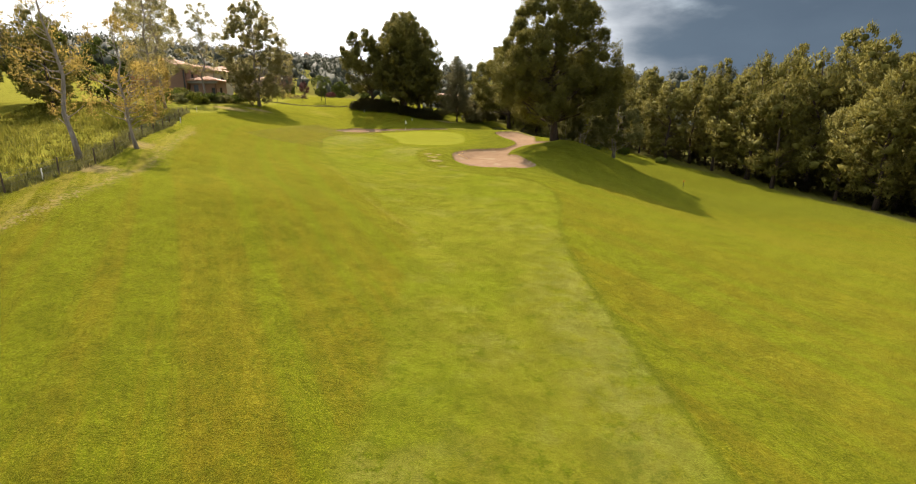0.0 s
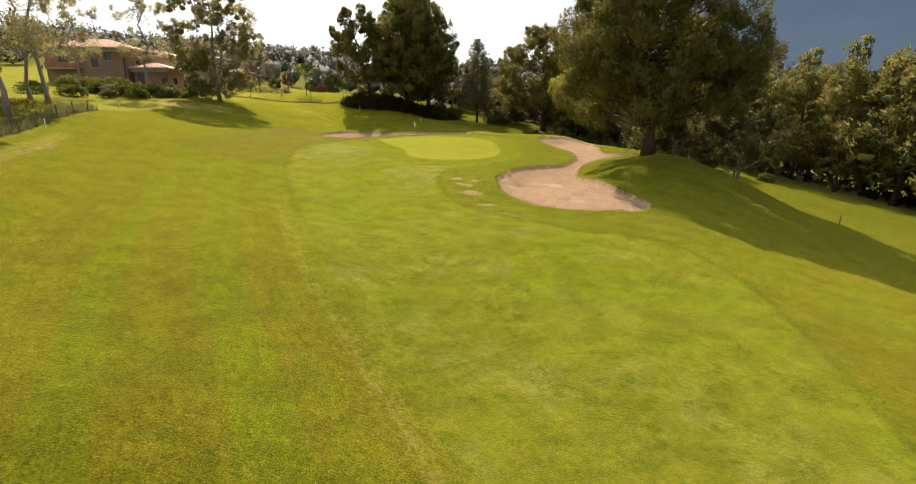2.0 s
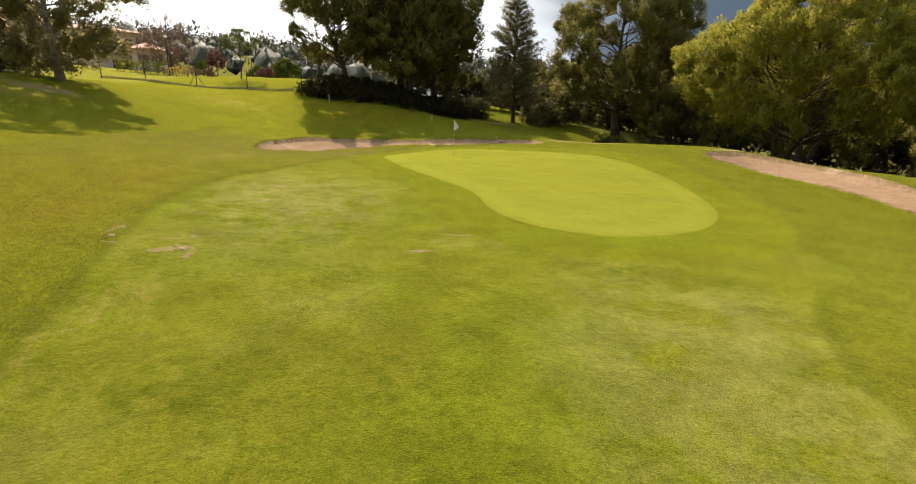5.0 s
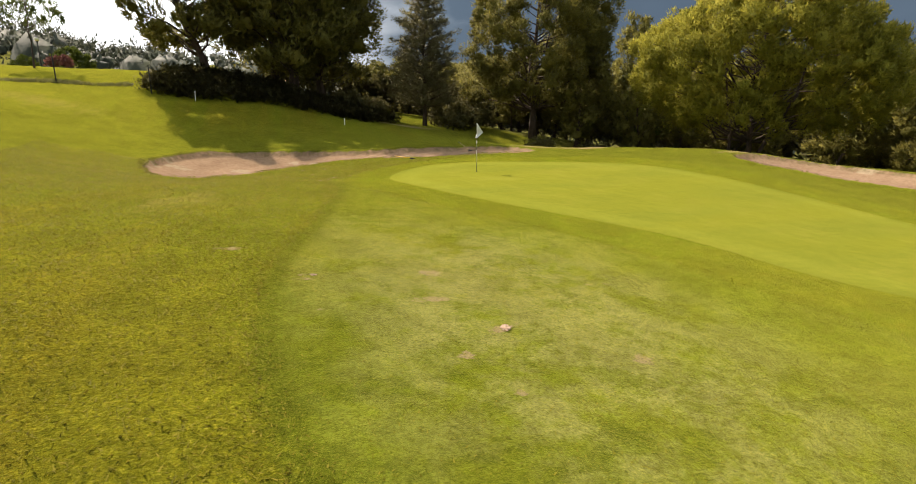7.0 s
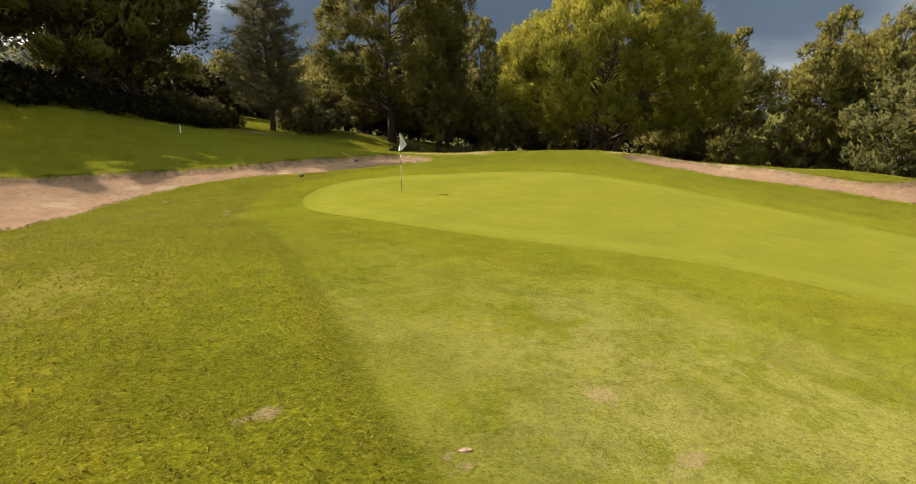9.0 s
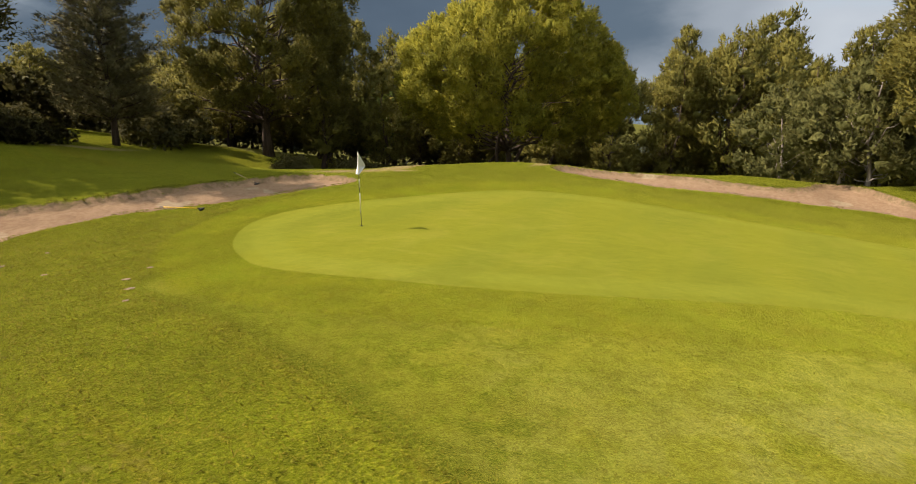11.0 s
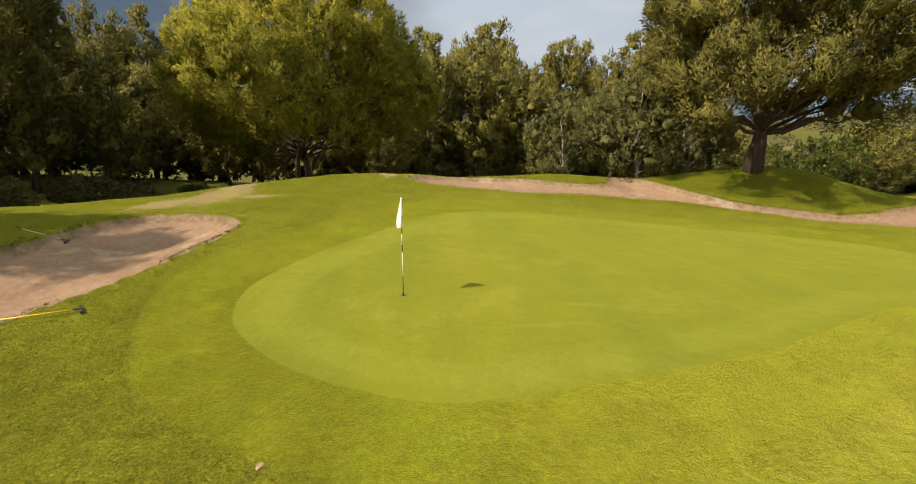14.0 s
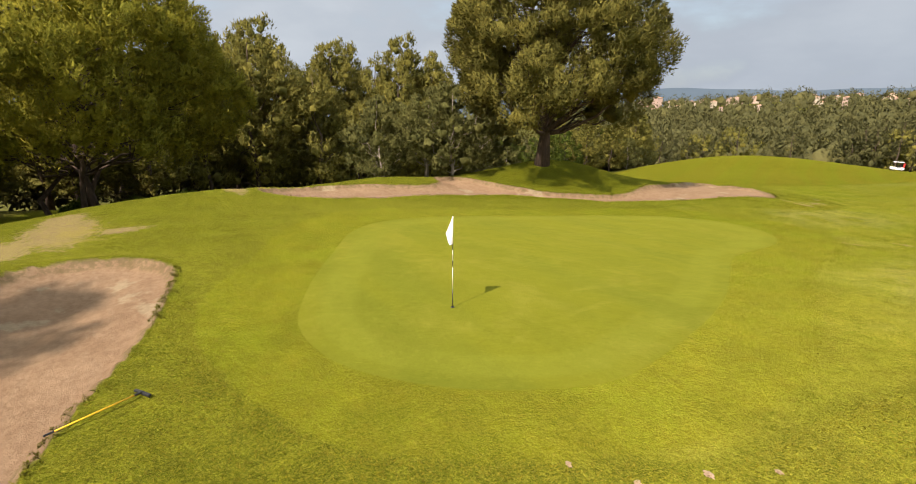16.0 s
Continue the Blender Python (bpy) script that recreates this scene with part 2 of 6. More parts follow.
    # clumps of coarser, darker grass
    clumps = k.math("MULTIPLY", k.step(k.noise(p, 4.5, 7.0, 0.80), 0.53, 0.63), k.step(k.noise(p, 0.38, 4.0, 0.6), 0.44, 0.60))
    col = k.mix(k.math("MULTIPLY", clumps, k.math("MULTIPLY", not_green, 0.62)), col, (0.040, 0.052, 0.0026))
    # light and dark blades and tufts, with the shade of hollows multiplied into colour
    def mottle(c, src, lo, hi, weight):
        shade = k.mix(k.step(src, 0.37, 0.63), (lo, lo, lo), (hi, hi, hi))
        return k.mix(weight, c, shade, "MULTIPLY")
    soft_on_green = k.math("MULTIPLY_ADD", f_green, -0.78, 1.0)
    close_cut = k.math("MULTIPLY", soft_on_green, k.math("MULTIPLY_ADD", k.math("MAXIMUM", f_fair, f_col), -0.45, 1.0))
    col = mottle(col, k.noise(p, 19.0, 5.0, 0.80), 0.66, 1.38, close_cut)
    col = mottle(col, k.noise(p, 5.0, 6.0, 0.78), 0.82, 1.20, close_cut)
    col = mottle(col, k.noise(p, 0.75, 5.0, 0.70), 0.75, 1.05, soft_on_green)
    # meadow beyond the fence: taller, paler grass
    col = k.mix(k.math("MULTIPLY", k.step(k.attr("meadow"), -1.0, 1.0), 0.85), col, k.mix(k.step(mid, 0.35, 0.65), (0.092, 0.098, 0.014), (0.165, 0.150, 0.028)))
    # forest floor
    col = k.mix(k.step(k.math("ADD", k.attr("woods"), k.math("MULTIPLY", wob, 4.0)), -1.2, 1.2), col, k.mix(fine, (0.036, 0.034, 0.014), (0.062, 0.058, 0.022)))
    # worn, bare spots
    worn = k.math("ADD", k.math("MULTIPLY_ADD", tuft, 2.4, -1.2), k.math("MULTIPLY_ADD", fine, 2.4, -1.2))
    bare = k.step(k.math("ADD", k.attr("bare"), worn), 0.44, 0.80)
    soil = k.mix(k.step(grain, 0.35, 0.65), (0.129, 0.08736, 0.04816), (0.2322, 0.168, 0.1032))
    soil = k.mix(k.math("MULTIPLY", k.step(blade, 0.50, 0.62), 0.6), soil, (0.0731, 0.0588, 0.01548))
    col = k.mix(k.math("MULTIPLY", bare, 0.85), col, soil)
    dry = k.step(k.math("ADD", k.attr("dry"), k.math("ADD", k.math("MULTIPLY_ADD", k.noise(p, 3.5, 6.0, 0.75), 3.2, -1.6), k.math("MULTIPLY_ADD", streak, 3.0, -1.5))), 0.35, 1.1)
    col = k.mix(k.math("MULTIPLY", dry, 0.55), col, (0.172, 0.136, 0.032))
    # sand of the bunkers
    rake = k.noise(k.coords((1.2, 5.0, 1.0), radians(35)), 1.0, 6.0, 0.68)
    foot = k.noise(p, 3.0, 5.0, 0.7)
    sand = k.mix(k.step(mid, 0.3, 0.7), (0.190, 0.126, 0.076), (0.230, 0.157, 0.097))
    sand = k.mix(k.math("MULTIPLY", k.step(rake, 0.45, 0.7), 0.5), sand, (0.236, 0.168, 0.107))
    sand = k.mix(k.math("MULTIPLY", k.step(k.noise(p, 0.42, 6.0, 0.6), 0.60, 0.645), 0.6), sand, (0.2736, 0.2277, 0.1459))
    sand = k.mix(k.math("MULTIPLY", k.step(foot, 0.56, 0.70), 0.40), sand, (0.1558, 0.1020, 0.0597))
    sand = k.mix(k.math("MULTIPLY", k.step(grain, 0.52, 0.72), 0.35), sand, (0.1389, 0.0956, 0.0564))
    prints = k.noise(p, 5.5, 5.0, 0.75)
    sand = k.mix(1.0, sand, k.mix(k.step(prints, 0.38, 0.62), (0.90, 0.895, 0.89), (1.08, 1.08, 1.08)), "MULTIPLY")
    f_sand = k.step(k.math("ADD", k.attr("sand"), k.math("MULTIPLY", rag, 0.5)), -0.06, 0.06)
    lip = k.math("MULTIPLY", k.math("SUBTRACT", 1.0, k.step(k.math("ABSOLUTE", k.math("ADD", k.attr("sand"), -0.10)), 0.05, 0.24)), k.step(tuft, 0.40, 0.60))
    col = k.mix(f_sand, col, sand)
    col = k.mix(k.math("MULTIPLY", lip, 0.55), col, (0.085, 0.075, 0.028))
    h = k.math("MULTIPLY_ADD", fine, 0.9, -0.45)
    for layer, amount in ((grain, 0.35), (tuft, 0.7), (blade, 0.7)):
        h = k.math("ADD", h, k.math("MULTIPLY_ADD", layer, amount, -0.5 * amount))
    h = k.math("MULTIPLY", h, k.math("SUBTRACT", 1.0, k.math("MULTIPLY", f_green, 0.85)))
    h = k.math("ADD", h, k.math("MULTIPLY", mid, 0.8))
    # blades seen edge-on are brighter than the turf seen from above
    k.link(k.math("MULTIPLY_ADD", f_sand, -0.28, 0.28), k.bsdf.inputs["Sheen Weight"])
    k.bsdf.inputs["Sheen Roughness"].default_value = 0.32
    k.bsdf.inputs["Sheen Tint"].default_value = (0.82, 0.80, 0.11, 1)
    surface = k.finish(col, 0.62, h, 0.7, 0.07, spec=0.0)
    # blades shine yellow-green towards the sun, sand does not
    shine = k.n("ShaderNodeBsdfGlossy")
    k.link(k.mix(f_sand, (0.0115, 0.0118, 0.0018), (0.0, 0.0, 0.0)), shine.inputs["Color"])
    shine.inputs["Roughness"].default_value = 0.62
    k.link(k.bsdf.inputs["Normal"].links[0].from_socket, shine.inputs["Normal"])
    both = k.n("ShaderNodeAddShader")
    k.link(k.bsdf.outputs[0], both.inputs[0])
    k.link(shine.outputs[0], both.inputs[1])
    k.link(both.outputs[0], k.out.inputs["Surface"])
    return surface


def leaf_material(name, dark, light, tip, glow=0.35):
    k = Nodes(name)
    g = k.n("ShaderNodeNewGeometry").outputs["Random Per Island"]
    o = k.n("ShaderNodeObjectInfo").outputs["Random"]
    patch = k.noise(k.coords(), 0.45, 2.0, 0.5)
    c = k.mix(k.step(patch, 0.3, 0.7), dark, light)
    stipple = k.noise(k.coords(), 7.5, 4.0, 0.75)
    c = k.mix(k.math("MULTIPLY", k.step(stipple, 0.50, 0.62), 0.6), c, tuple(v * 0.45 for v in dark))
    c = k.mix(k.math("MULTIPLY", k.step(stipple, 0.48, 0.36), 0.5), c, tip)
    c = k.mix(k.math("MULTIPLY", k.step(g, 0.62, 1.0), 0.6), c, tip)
    c = k.mix(k.math("MULTIPLY", o, 0.3), c, dark)
    k.link(c, k.bsdf.inputs["Base Color"])
    k.bsdf.inputs["Roughness"].default_value = 0.65
    k.bsdf.inputs["Specular IOR Level"].default_value = 0.08
    bump = k.n("ShaderNodeBump", Strength=0.7, Distance=0.12)
    k.link(stipple, bump.inputs["Height"])
    k.link(bump.outputs[0], k.bsdf.inputs["Normal"])
    tr = k.n("ShaderNodeBsdfTranslucent")
    k.link(k.mix(0.5, c, tip), tr.inputs["Color"])
    mx = k.n("ShaderNodeMixShader")
    mx.inputs[0].default_value = glow
    k.link(k.bsdf.outputs[0], mx.inputs[1])
    k.link(tr.outputs[0], mx.inputs[2])
    k.link(mx.outputs[0], k.out.inputs["Surface"])
    return k.m


def bark_material(name, a, b):
    k = Nodes(name)
    n1 = k.noise(k.coords((6, 6, 1.2)), 1.0, 6.0, 0.65)
    n2 = k.noise(k.coords(), 0.8, 3.0, 0.5)
    c = k.mix(k.step(n1, 0.35, 0.65), a, b)
    c = k.mix(k.math("MULTIPLY", n2, 0.4), c, tuple(v * 0.55 for v in a))
    return k.finish(c, 0.9, n1, 0.9, 0.05)


def plain_material(name, color, rough=0.6, metal=0.0, vary=0.12, scale=3.0, bump=0.15, spec=0.4):
    k = Nodes(name)
    v = k.noise(k.coords(), scale, 4.0, 0.6)
    c = k.mix(k.step(v, 0.3, 0.7), tuple(x * (1 - vary) for x in color), tuple(min(1.0, x * (1 + vary)) for x in color))
    return k.finish(c, rough, v, bump, 0.01, metal, spec)


def brick_material():
    k = Nodes("brickwork")
    br = k.n("ShaderNodeTexBrick", Scale=1.0, Color1=(0.27, 0.098, 0.052, 1), Color2=(0.35, 0.138, 0.072, 1), Mortar=(0.28, 0.18, 0.12, 1))
    br.inputs["Mortar Size"].default_value, br.inputs["Brick Width"].default_value, br.inputs["Row Height"].default_value = 0.012, 0.28, 0.07
    k.link(k.n("ShaderNodeTexCoord").outputs["Object"], br.inputs["Vector"])
    st = k.noise(k.coords(), 0.7, 4.0, 0.6)
    return k.finish(k.mix(k.math("MULTIPLY", st, 0.5), br.outputs["Color"], (0.19, 0.085, 0.055)), 0.85, br.outputs["Fac"], 0.3, 0.01)


M_TURF = turf_material()
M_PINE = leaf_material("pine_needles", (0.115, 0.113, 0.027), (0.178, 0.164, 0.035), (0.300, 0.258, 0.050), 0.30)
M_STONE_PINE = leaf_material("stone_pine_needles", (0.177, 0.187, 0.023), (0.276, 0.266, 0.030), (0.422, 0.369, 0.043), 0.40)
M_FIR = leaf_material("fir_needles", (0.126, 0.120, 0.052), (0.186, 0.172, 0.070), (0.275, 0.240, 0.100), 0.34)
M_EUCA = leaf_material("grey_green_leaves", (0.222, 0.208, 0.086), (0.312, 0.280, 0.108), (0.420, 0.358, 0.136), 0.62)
M_YELLOW = leaf_material("yellowing_leaves", (0.270, 0.200, 0.050), (0.370, 0.275, 0.066), (0.500, 0.360, 0.090), 0.60)
M_OLIVE = leaf_material("olive_leaves", (0.101, 0.106, 0.033), (0.151, 0.151, 0.045), (0.227, 0.216, 0.070), 0.42)
M_SHRUB = leaf_material("shrub_leaves", (0.045, 0.070, 0.012), (0.085, 0.115, 0.016), (0.160, 0.180, 0.022))
M_HEDGE = leaf_material("hedge_leaves", (0.070, 0.095, 0.012), (0.130, 0.150, 0.016), (0.230, 0.220, 0.022))
M_RED = leaf_material("dark_red_leaves", (0.085, 0.030, 0.026), (0.130, 0.050, 0.040), (0.190, 0.085, 0.062))
M_TWIG = leaf_material("bare_twigs", (0.120, 0.075, 0.042), (0.170, 0.110, 0.062), (0.230, 0.150, 0.085), 0.2)
M_DARKSHRUB = leaf_material("dark_shrub_leaves", (0.070, 0.068, 0.026), (0.110, 0.102, 0.034), (0.165, 0.145, 0.045), 0.3)
M_NORTHWOOD = leaf_material("far_pine_needles", (0.040, 0.048, 0.034), (0.062, 0.070, 0.044), (0.088, 0.096, 0.058), 0.12)
M_FAR = leaf_material("far_wood_leaves", (0.070, 0.072, 0.028), (0.110, 0.106, 0.038), (0.160, 0.146, 0.050), 0.3)
M_GRASS = leaf_material("long_grass", (0.110, 0.120, 0.012), (0.155, 0.155, 0.016), (0.220, 0.195, 0.030), 0.5)
M_BLADE = leaf_material("rough_grass_blades", (0.105, 0.106, 0.004), (0.160, 0.140, 0.008), (0.260, 0.210, 0.022), 0.35)
M_BARK = bark_material("pine_bark", (0.050, 0.035, 0.026), (0.105, 0.072, 0.052))
M_PALEBARK = bark_material("pale_bark", (0.200, 0.165, 0.130), (0.360, 0.310, 0.260))
M_BRICK = brick_material()
M_PLASTER = plain_material("cream_plaster", (0.46, 0.39, 0.30), 0.85)
M_FARWALL = plain_material("weathered_plaster", (0.42, 0.31, 0.25), 0.9)
M_WHITE = plain_material("white_paint", (0.78, 0.77, 0.74), 0.5, vary=0.05)
M_TILE = plain_material("clay_roof_tile", (0.40, 0.235, 0.155), 0.8, vary=0.3, scale=2.0, bump=0.4)
M_CONCRETE = plain_material("concrete", (0.33, 0.31, 0.28), 0.9, vary=0.15)
M_GLASS = plain_material("dark_window_glass", (0.030, 0.034, 0.038), 0.08, vary=0.0, spec=0.6, bump=0.0)
M_FRAME = plain_material("dark_window_frame", (0.05, 0.035, 0.025), 0.5)
M_IRON = plain_material("dark_iron", (0.035, 0.035, 0.035), 0.5, 0.6)
M_WOOD = plain_material("weathered_post_wood", (0.080, 0.058, 0.040), 0.85, vary=0.3, scale=12.0)
M_YELLOWRAKE = plain_material("yellow_fibreglass", (0.72, 0.42, 0.02), 0.35, vary=0.06)
M_RAKEWOOD = plain_material("pale_handle_wood", (0.42, 0.29, 0.15), 0.6)
M_BLACK = plain_material("black_plastic", (0.018, 0.018, 0.020), 0.45)
M_STICKDARK = plain_material("black_stick_paint", (0.020, 0.018, 0.018), 0.35, vary=0.05)
M_STICK = plain_material("cream_stick_paint", (0.56, 0.54, 0.43), 0.45, vary=0.08)
M_FLAG = plain_material("white_flag_cloth", (0.66, 0.66, 0.66), 0.8, vary=0.03)
M_REDPAINT = plain_material("red_paint", (0.55, 0.035, 0.025), 0.5)
M_GLOBE = plain_material("opal_lamp_globe", (0.80, 0.78, 0.70), 0.2, vary=0.02)
M_CLOD = plain_material("earth_clod", (0.260, 0.180, 0.115), 0.95, vary=0.3, scale=20.0, bump=0.6)
M_RUBBER = plain_material("tyre_rubber", (0.02, 0.02, 0.02), 0.8)


# ---------------------------------------------------------------- mesh helpers
def obj(name, bm_or_mesh, material, parent=None, label="", smooth=False):
    """One mesh object from a bmesh or a mesh; a part of parent where one is given."""
    if isinstance(bm_or_mesh, bmesh.types.BMesh):
        me = bpy.data.meshes.new(name)
        bm_or_mesh.to_mesh(me)
        bm_or_mesh.free()
    else:
        me = bm_or_mesh
    if not me.materials:
        me.materials.append(material)
    if smooth:
        me.polygons.foreach_set("use_smooth", np.ones(len(me.polygons), bool))
    ob = new(name, me)
    if parent is not None:
        ob.parent = parent
    if label:
        ob["label"] = label
    return ob


def part(name, bm, material, parent, label="", smooth=False):
    return obj(name, bm, material, parent, label, smooth)


def thing(name, m, label, category, group="", kind=""):
    ob = new(name)
    ob.matrix_basis = m
    return tagged(ob, label, category, group, kind)


def np_mesh(name, verts, faces):
    """A mesh from arrays: verts (n, 3), faces (m, 3 or 4)."""
    me = bpy.data.meshes.new(name)
    me.vertices.add(len(verts))
    me.vertices.foreach_set("co", np.ascontiguousarray(verts, np.float32).ravel())
    k = faces.shape[1]
    me.loops.add(faces.size)
    me.loops.foreach_set("vertex_index", np.ascontiguousarray(faces, np.int32).ravel())
    me.polygons.add(len(faces))
    me.polygons.foreach_set("loop_start", np.arange(0, faces.size, k, dtype=np.int32))
    me.update(calc_edges=True)
    return me


def box(bm, lo, hi, bevel=0.0):
    c = [(a + b) / 2 for a, b in zip(lo, hi)]
    s = [abs(b - a) for a, b in zip(lo, hi)]
    r = bmesh.ops.create_cube(bm, size=1.0, matrix=Matrix.Translation(c) @ Matrix.Diagonal((*s, 1)))
    if bevel:
        es = list({e for v in r["verts"] for e in v.link_edges})
        bmesh.ops.bevel(bm, geom=es, offset=bevel, segments=1, affect="EDGES")
    return bm


def tube(bm, pts, radii, sides=8, cap=True):
    """A tapered tube along points."""
    rings = []
    for i, p in enumerate(pts):
        p = Vector(p)
        a = Vector(pts[max(i - 1, 0)])
        b = Vector(pts[min(i + 1, len(pts) - 1)])
        way = (b - a).normalized()
        e1 = (Vector((1, 0, 0)) if abs(way.x) < 0.8 else Vector((0, 0, 1))).cross(way).normalized()
        e2 = way.cross(e1)
        rings.append([bm.verts.new(p + (e1 * math.cos(2 * math.pi * j / sides) + e2 * math.sin(2 * math.pi * j / sides)) * radii[i]) for j in range(sides)])
    for r0, r1 in zip(rings, rings[1:]):
        for j in range(sides):
            bm.faces.new((r0[j], r0[(j + 1) % sides], r1[(j + 1) % sides], r1[j]))
    if cap:
        bm.faces.new(rings[0][::-1])
        bm.faces.new(rings[-1])
    return bm


def tube_mesh(pts, radii, sides=8):
    return tube(bmesh.new(), pts, radii, sides)


# ---------------------------------------------------------------- the lie of the land
# mounds and hollows: centre, width, height
FAIRWAY_FORMS = [(-12.89, 47.98, 5.69, 1.55), (-19.61, 52.22, 17.1, -5.77), (-13.5, 34.57, 5.0, 1.61), (-5.83, 64.69, 13.06, 2.75), (-28.17, 32.92, 14.53, 4.19), (-28.11, 51.9, 11.01, 4.21), (-43.07, 67.89, 12.33, 2.88)]
GREEN_FORMS = [(14.22, 73.71, 5.79, 2.76), (-23.07, 106.85, 7.77, -1.26), (4.11, 97.48, 8.13, 1.18), (17.79, 87.23, 6.11, 1.51), (18.12, 114.17, 13.21, 1.06), (-21.88, 132.87, 7.57, 2.63), (-40.47, 117.97, 16.9, -4.11), (-43.35, 110.65, 10.01, 3.15)]
SLOPE_FORMS = [(-13.23, 152.55, 32.71, 2.79), (45.86, -7.98, 20.38, 3.17), (22.27, 49.23, 18.35, 4.25), (78.14, 94.71, 17.17, -1.59), (35.24, 75.59, 7.31, -1.69), (91.77, 149.64, 21.73, -2.71), (91.19, 52.33, 13.83, -3.77), (-63.42, 113.28, 31.88, 1.85), (27.18, 51.0, 11.8, -3.75), (8.5, 77.0, 3.2, -0.6), (-4.0, 125.0, 8.0, -0.6), (42.0, -6.0, 18.0, 2.3), (11.0, 102.0, 4.5, 0.83), (14.0, 95.0, 4.5, 0.60), (16.0, 87.5, 4.5, 0.48), (9.0, 112.0, 4.0, 0.34), (8.0, 118.0, 5.0, -1.39), (16.0, 117.0, 6.0, -1.82), (19.0, 102.0, 4.0, -1.96), (5.4, 73.0, 3.0, -1.0), (-0.5, 62.5, 3.2, -0.42), (8.0, 67.0, 2.5, -0.5), (-35.0, 121.0, 6.5, 0.99), (-36.0, 135.0, 7.0, 1.32), (-47.0, 130.0, 7.5, 0.98), (-36.0, 149.0, 8.0, 0.78)]
# wooded hills further off
HILL_FORMS = [(-330.0, 585.0, 100.0, 20.0), (-250.0, 640.0, 190.0, 14.0), (-420.0, 330.0, 150.0, 26.0), (330.0, -420.0, 210.0, 25.0), (60.0, -480.0, 190.0, 17.0), (330.0, 420.0, 170.0, 30.0), (90.0, 640.0, 170.0, 34.0)]


def smoothstep(v, a, b):
    t = np.clip((v - a) / (b - a), 0, 1)
    return t * t * (3 - 2 * t)


def soft_clip(v, lo, hi, give):
    v = np.where(v > hi, hi + give * np.tanh((v - hi) / give), v)
    return np.where(v < lo, lo + give * np.tanh((v - lo) / give), v)


def land(x, y):
    """The height of the land without its bunkers."""
    x, y = np.asarray(x, float), np.asarray(y, float)
    z = -6.646 - 5.388 * soft_clip(x, -80, 90, 60) / 50 + 2.093 * soft_clip(y, -40, 165, 60) / 50
    for cx, cy, s, h in FAIRWAY_FORMS + GREEN_FORMS + SLOPE_FORMS:
        z = z + h * np.exp(-((x - cx) ** 2 + (y - cy) ** 2) / (2 * s * s))
    away = smoothstep(np.hypot(x, y - 60), 130, 330)
    for cx, cy, s, h in HILL_FORMS:
        z = z + away * h * np.exp(-((x - cx) ** 2 + (y - cy) ** 2) / (2 * s * s))
    return z


# outlines in plan
GREEN = [(-15.4, 96.9), (-15.0, 98.5), (-14.0, 100.1), (-12.4, 101.4), (-10.6, 101.7), (-9.0, 101.2), (-7.2, 100.3), (-5.0, 99.0), (-2.8, 97.6), (-1.3, 95.8), (-0.5, 93.8), (0.0, 91.0), (0.0, 88.0), (-0.7, 84.5), (-2.0, 82.0), (-3.6, 80.3), (-5.6, 79.3), (-7.6, 79.3), (-9.4, 80.5), (-10.4, 82.5), (-10.9, 86.0), (-12.5, 89.0), (-13.7, 91.2), (-14.7, 93.8)]
COLLAR = [(-17.4, 96.9), (-16.5, 99.6), (-14.8, 102.0), (-13.4, 102.8), (-11.7, 103.4), (-9.3, 103.6), (-7.3, 103.0), (-5.4, 101.8), (-1.8, 99.9), (0.4, 97.8), (2.2, 95.0), (2.6, 91.0), (2.3, 86.0), (1.0, 82.0), (-1.5, 78.5), (-5.0, 76.6), (-9.0, 77.0), (-12.0, 80.0), (-13.2, 85.0), (-15.2, 89.5), (-17.0, 93.5)]
FAIRWAY = [(-16.8, 99.0), (-18.0, 94.6), (-19.7, 89.0), (-20.9, 85.8), (-21.5, 83.0), (-21.4, 79.7), (-20.4, 75.0), (-19.2, 70.5), (-17.2, 65.0), (-14.0, 57.2), (-10.9, 49.8), (-8.2, 44.2), (-4.9, 38.6), (-3.4, 33.0), (-3.0, 15.0), (-4.0, -25.0), (9.0, -25.0), (7.4, 10.0), (6.6, 24.0), (6.5, 32.0), (7.2, 38.5), (8.4, 46.0), (7.6, 52.4), (4.8, 54.7), (2.6, 55.4), (0.4, 56.9), (-2.1, 58.7), (-4.2, 61.0), (-5.5, 64.0), (-6.2, 69.3), (-4.5, 73.5), (-1.5, 76.0), (-2.0, 84.0), (-8.0, 96.0)]
BUNKER_EAST = [(6.0, 59.3), (3.6, 59.2), (1.7, 60.1), (0.3, 61.6), (-0.6, 63.4), (-1.3, 64.7), (-1.5, 66.3), (-1.5, 68.4), (-0.2, 72.5), (1.0, 75.6), (2.5, 77.6), (4.5, 78.9), (6.1, 80.2), (7.8, 83.6), (8.3, 87.2), (7.5, 90.6), (5.9, 94.4), (5.6, 97.2), (7.2, 98.6), (10.0, 98.3), (12.0, 94.5), (12.0, 90.0), (11.6, 87.0), (12.2, 85.4), (14.6, 84.6), (15.0, 83.8), (12.6, 82.2), (10.0, 80.9), (7.9, 79.0), (6.8, 76.6), (6.2, 74.0), (6.1, 71.6), (6.7, 69.4), (7.3, 67.3), (7.8, 65.4), (8.1, 63.2), (8.3, 60.9), (7.4, 59.6)]
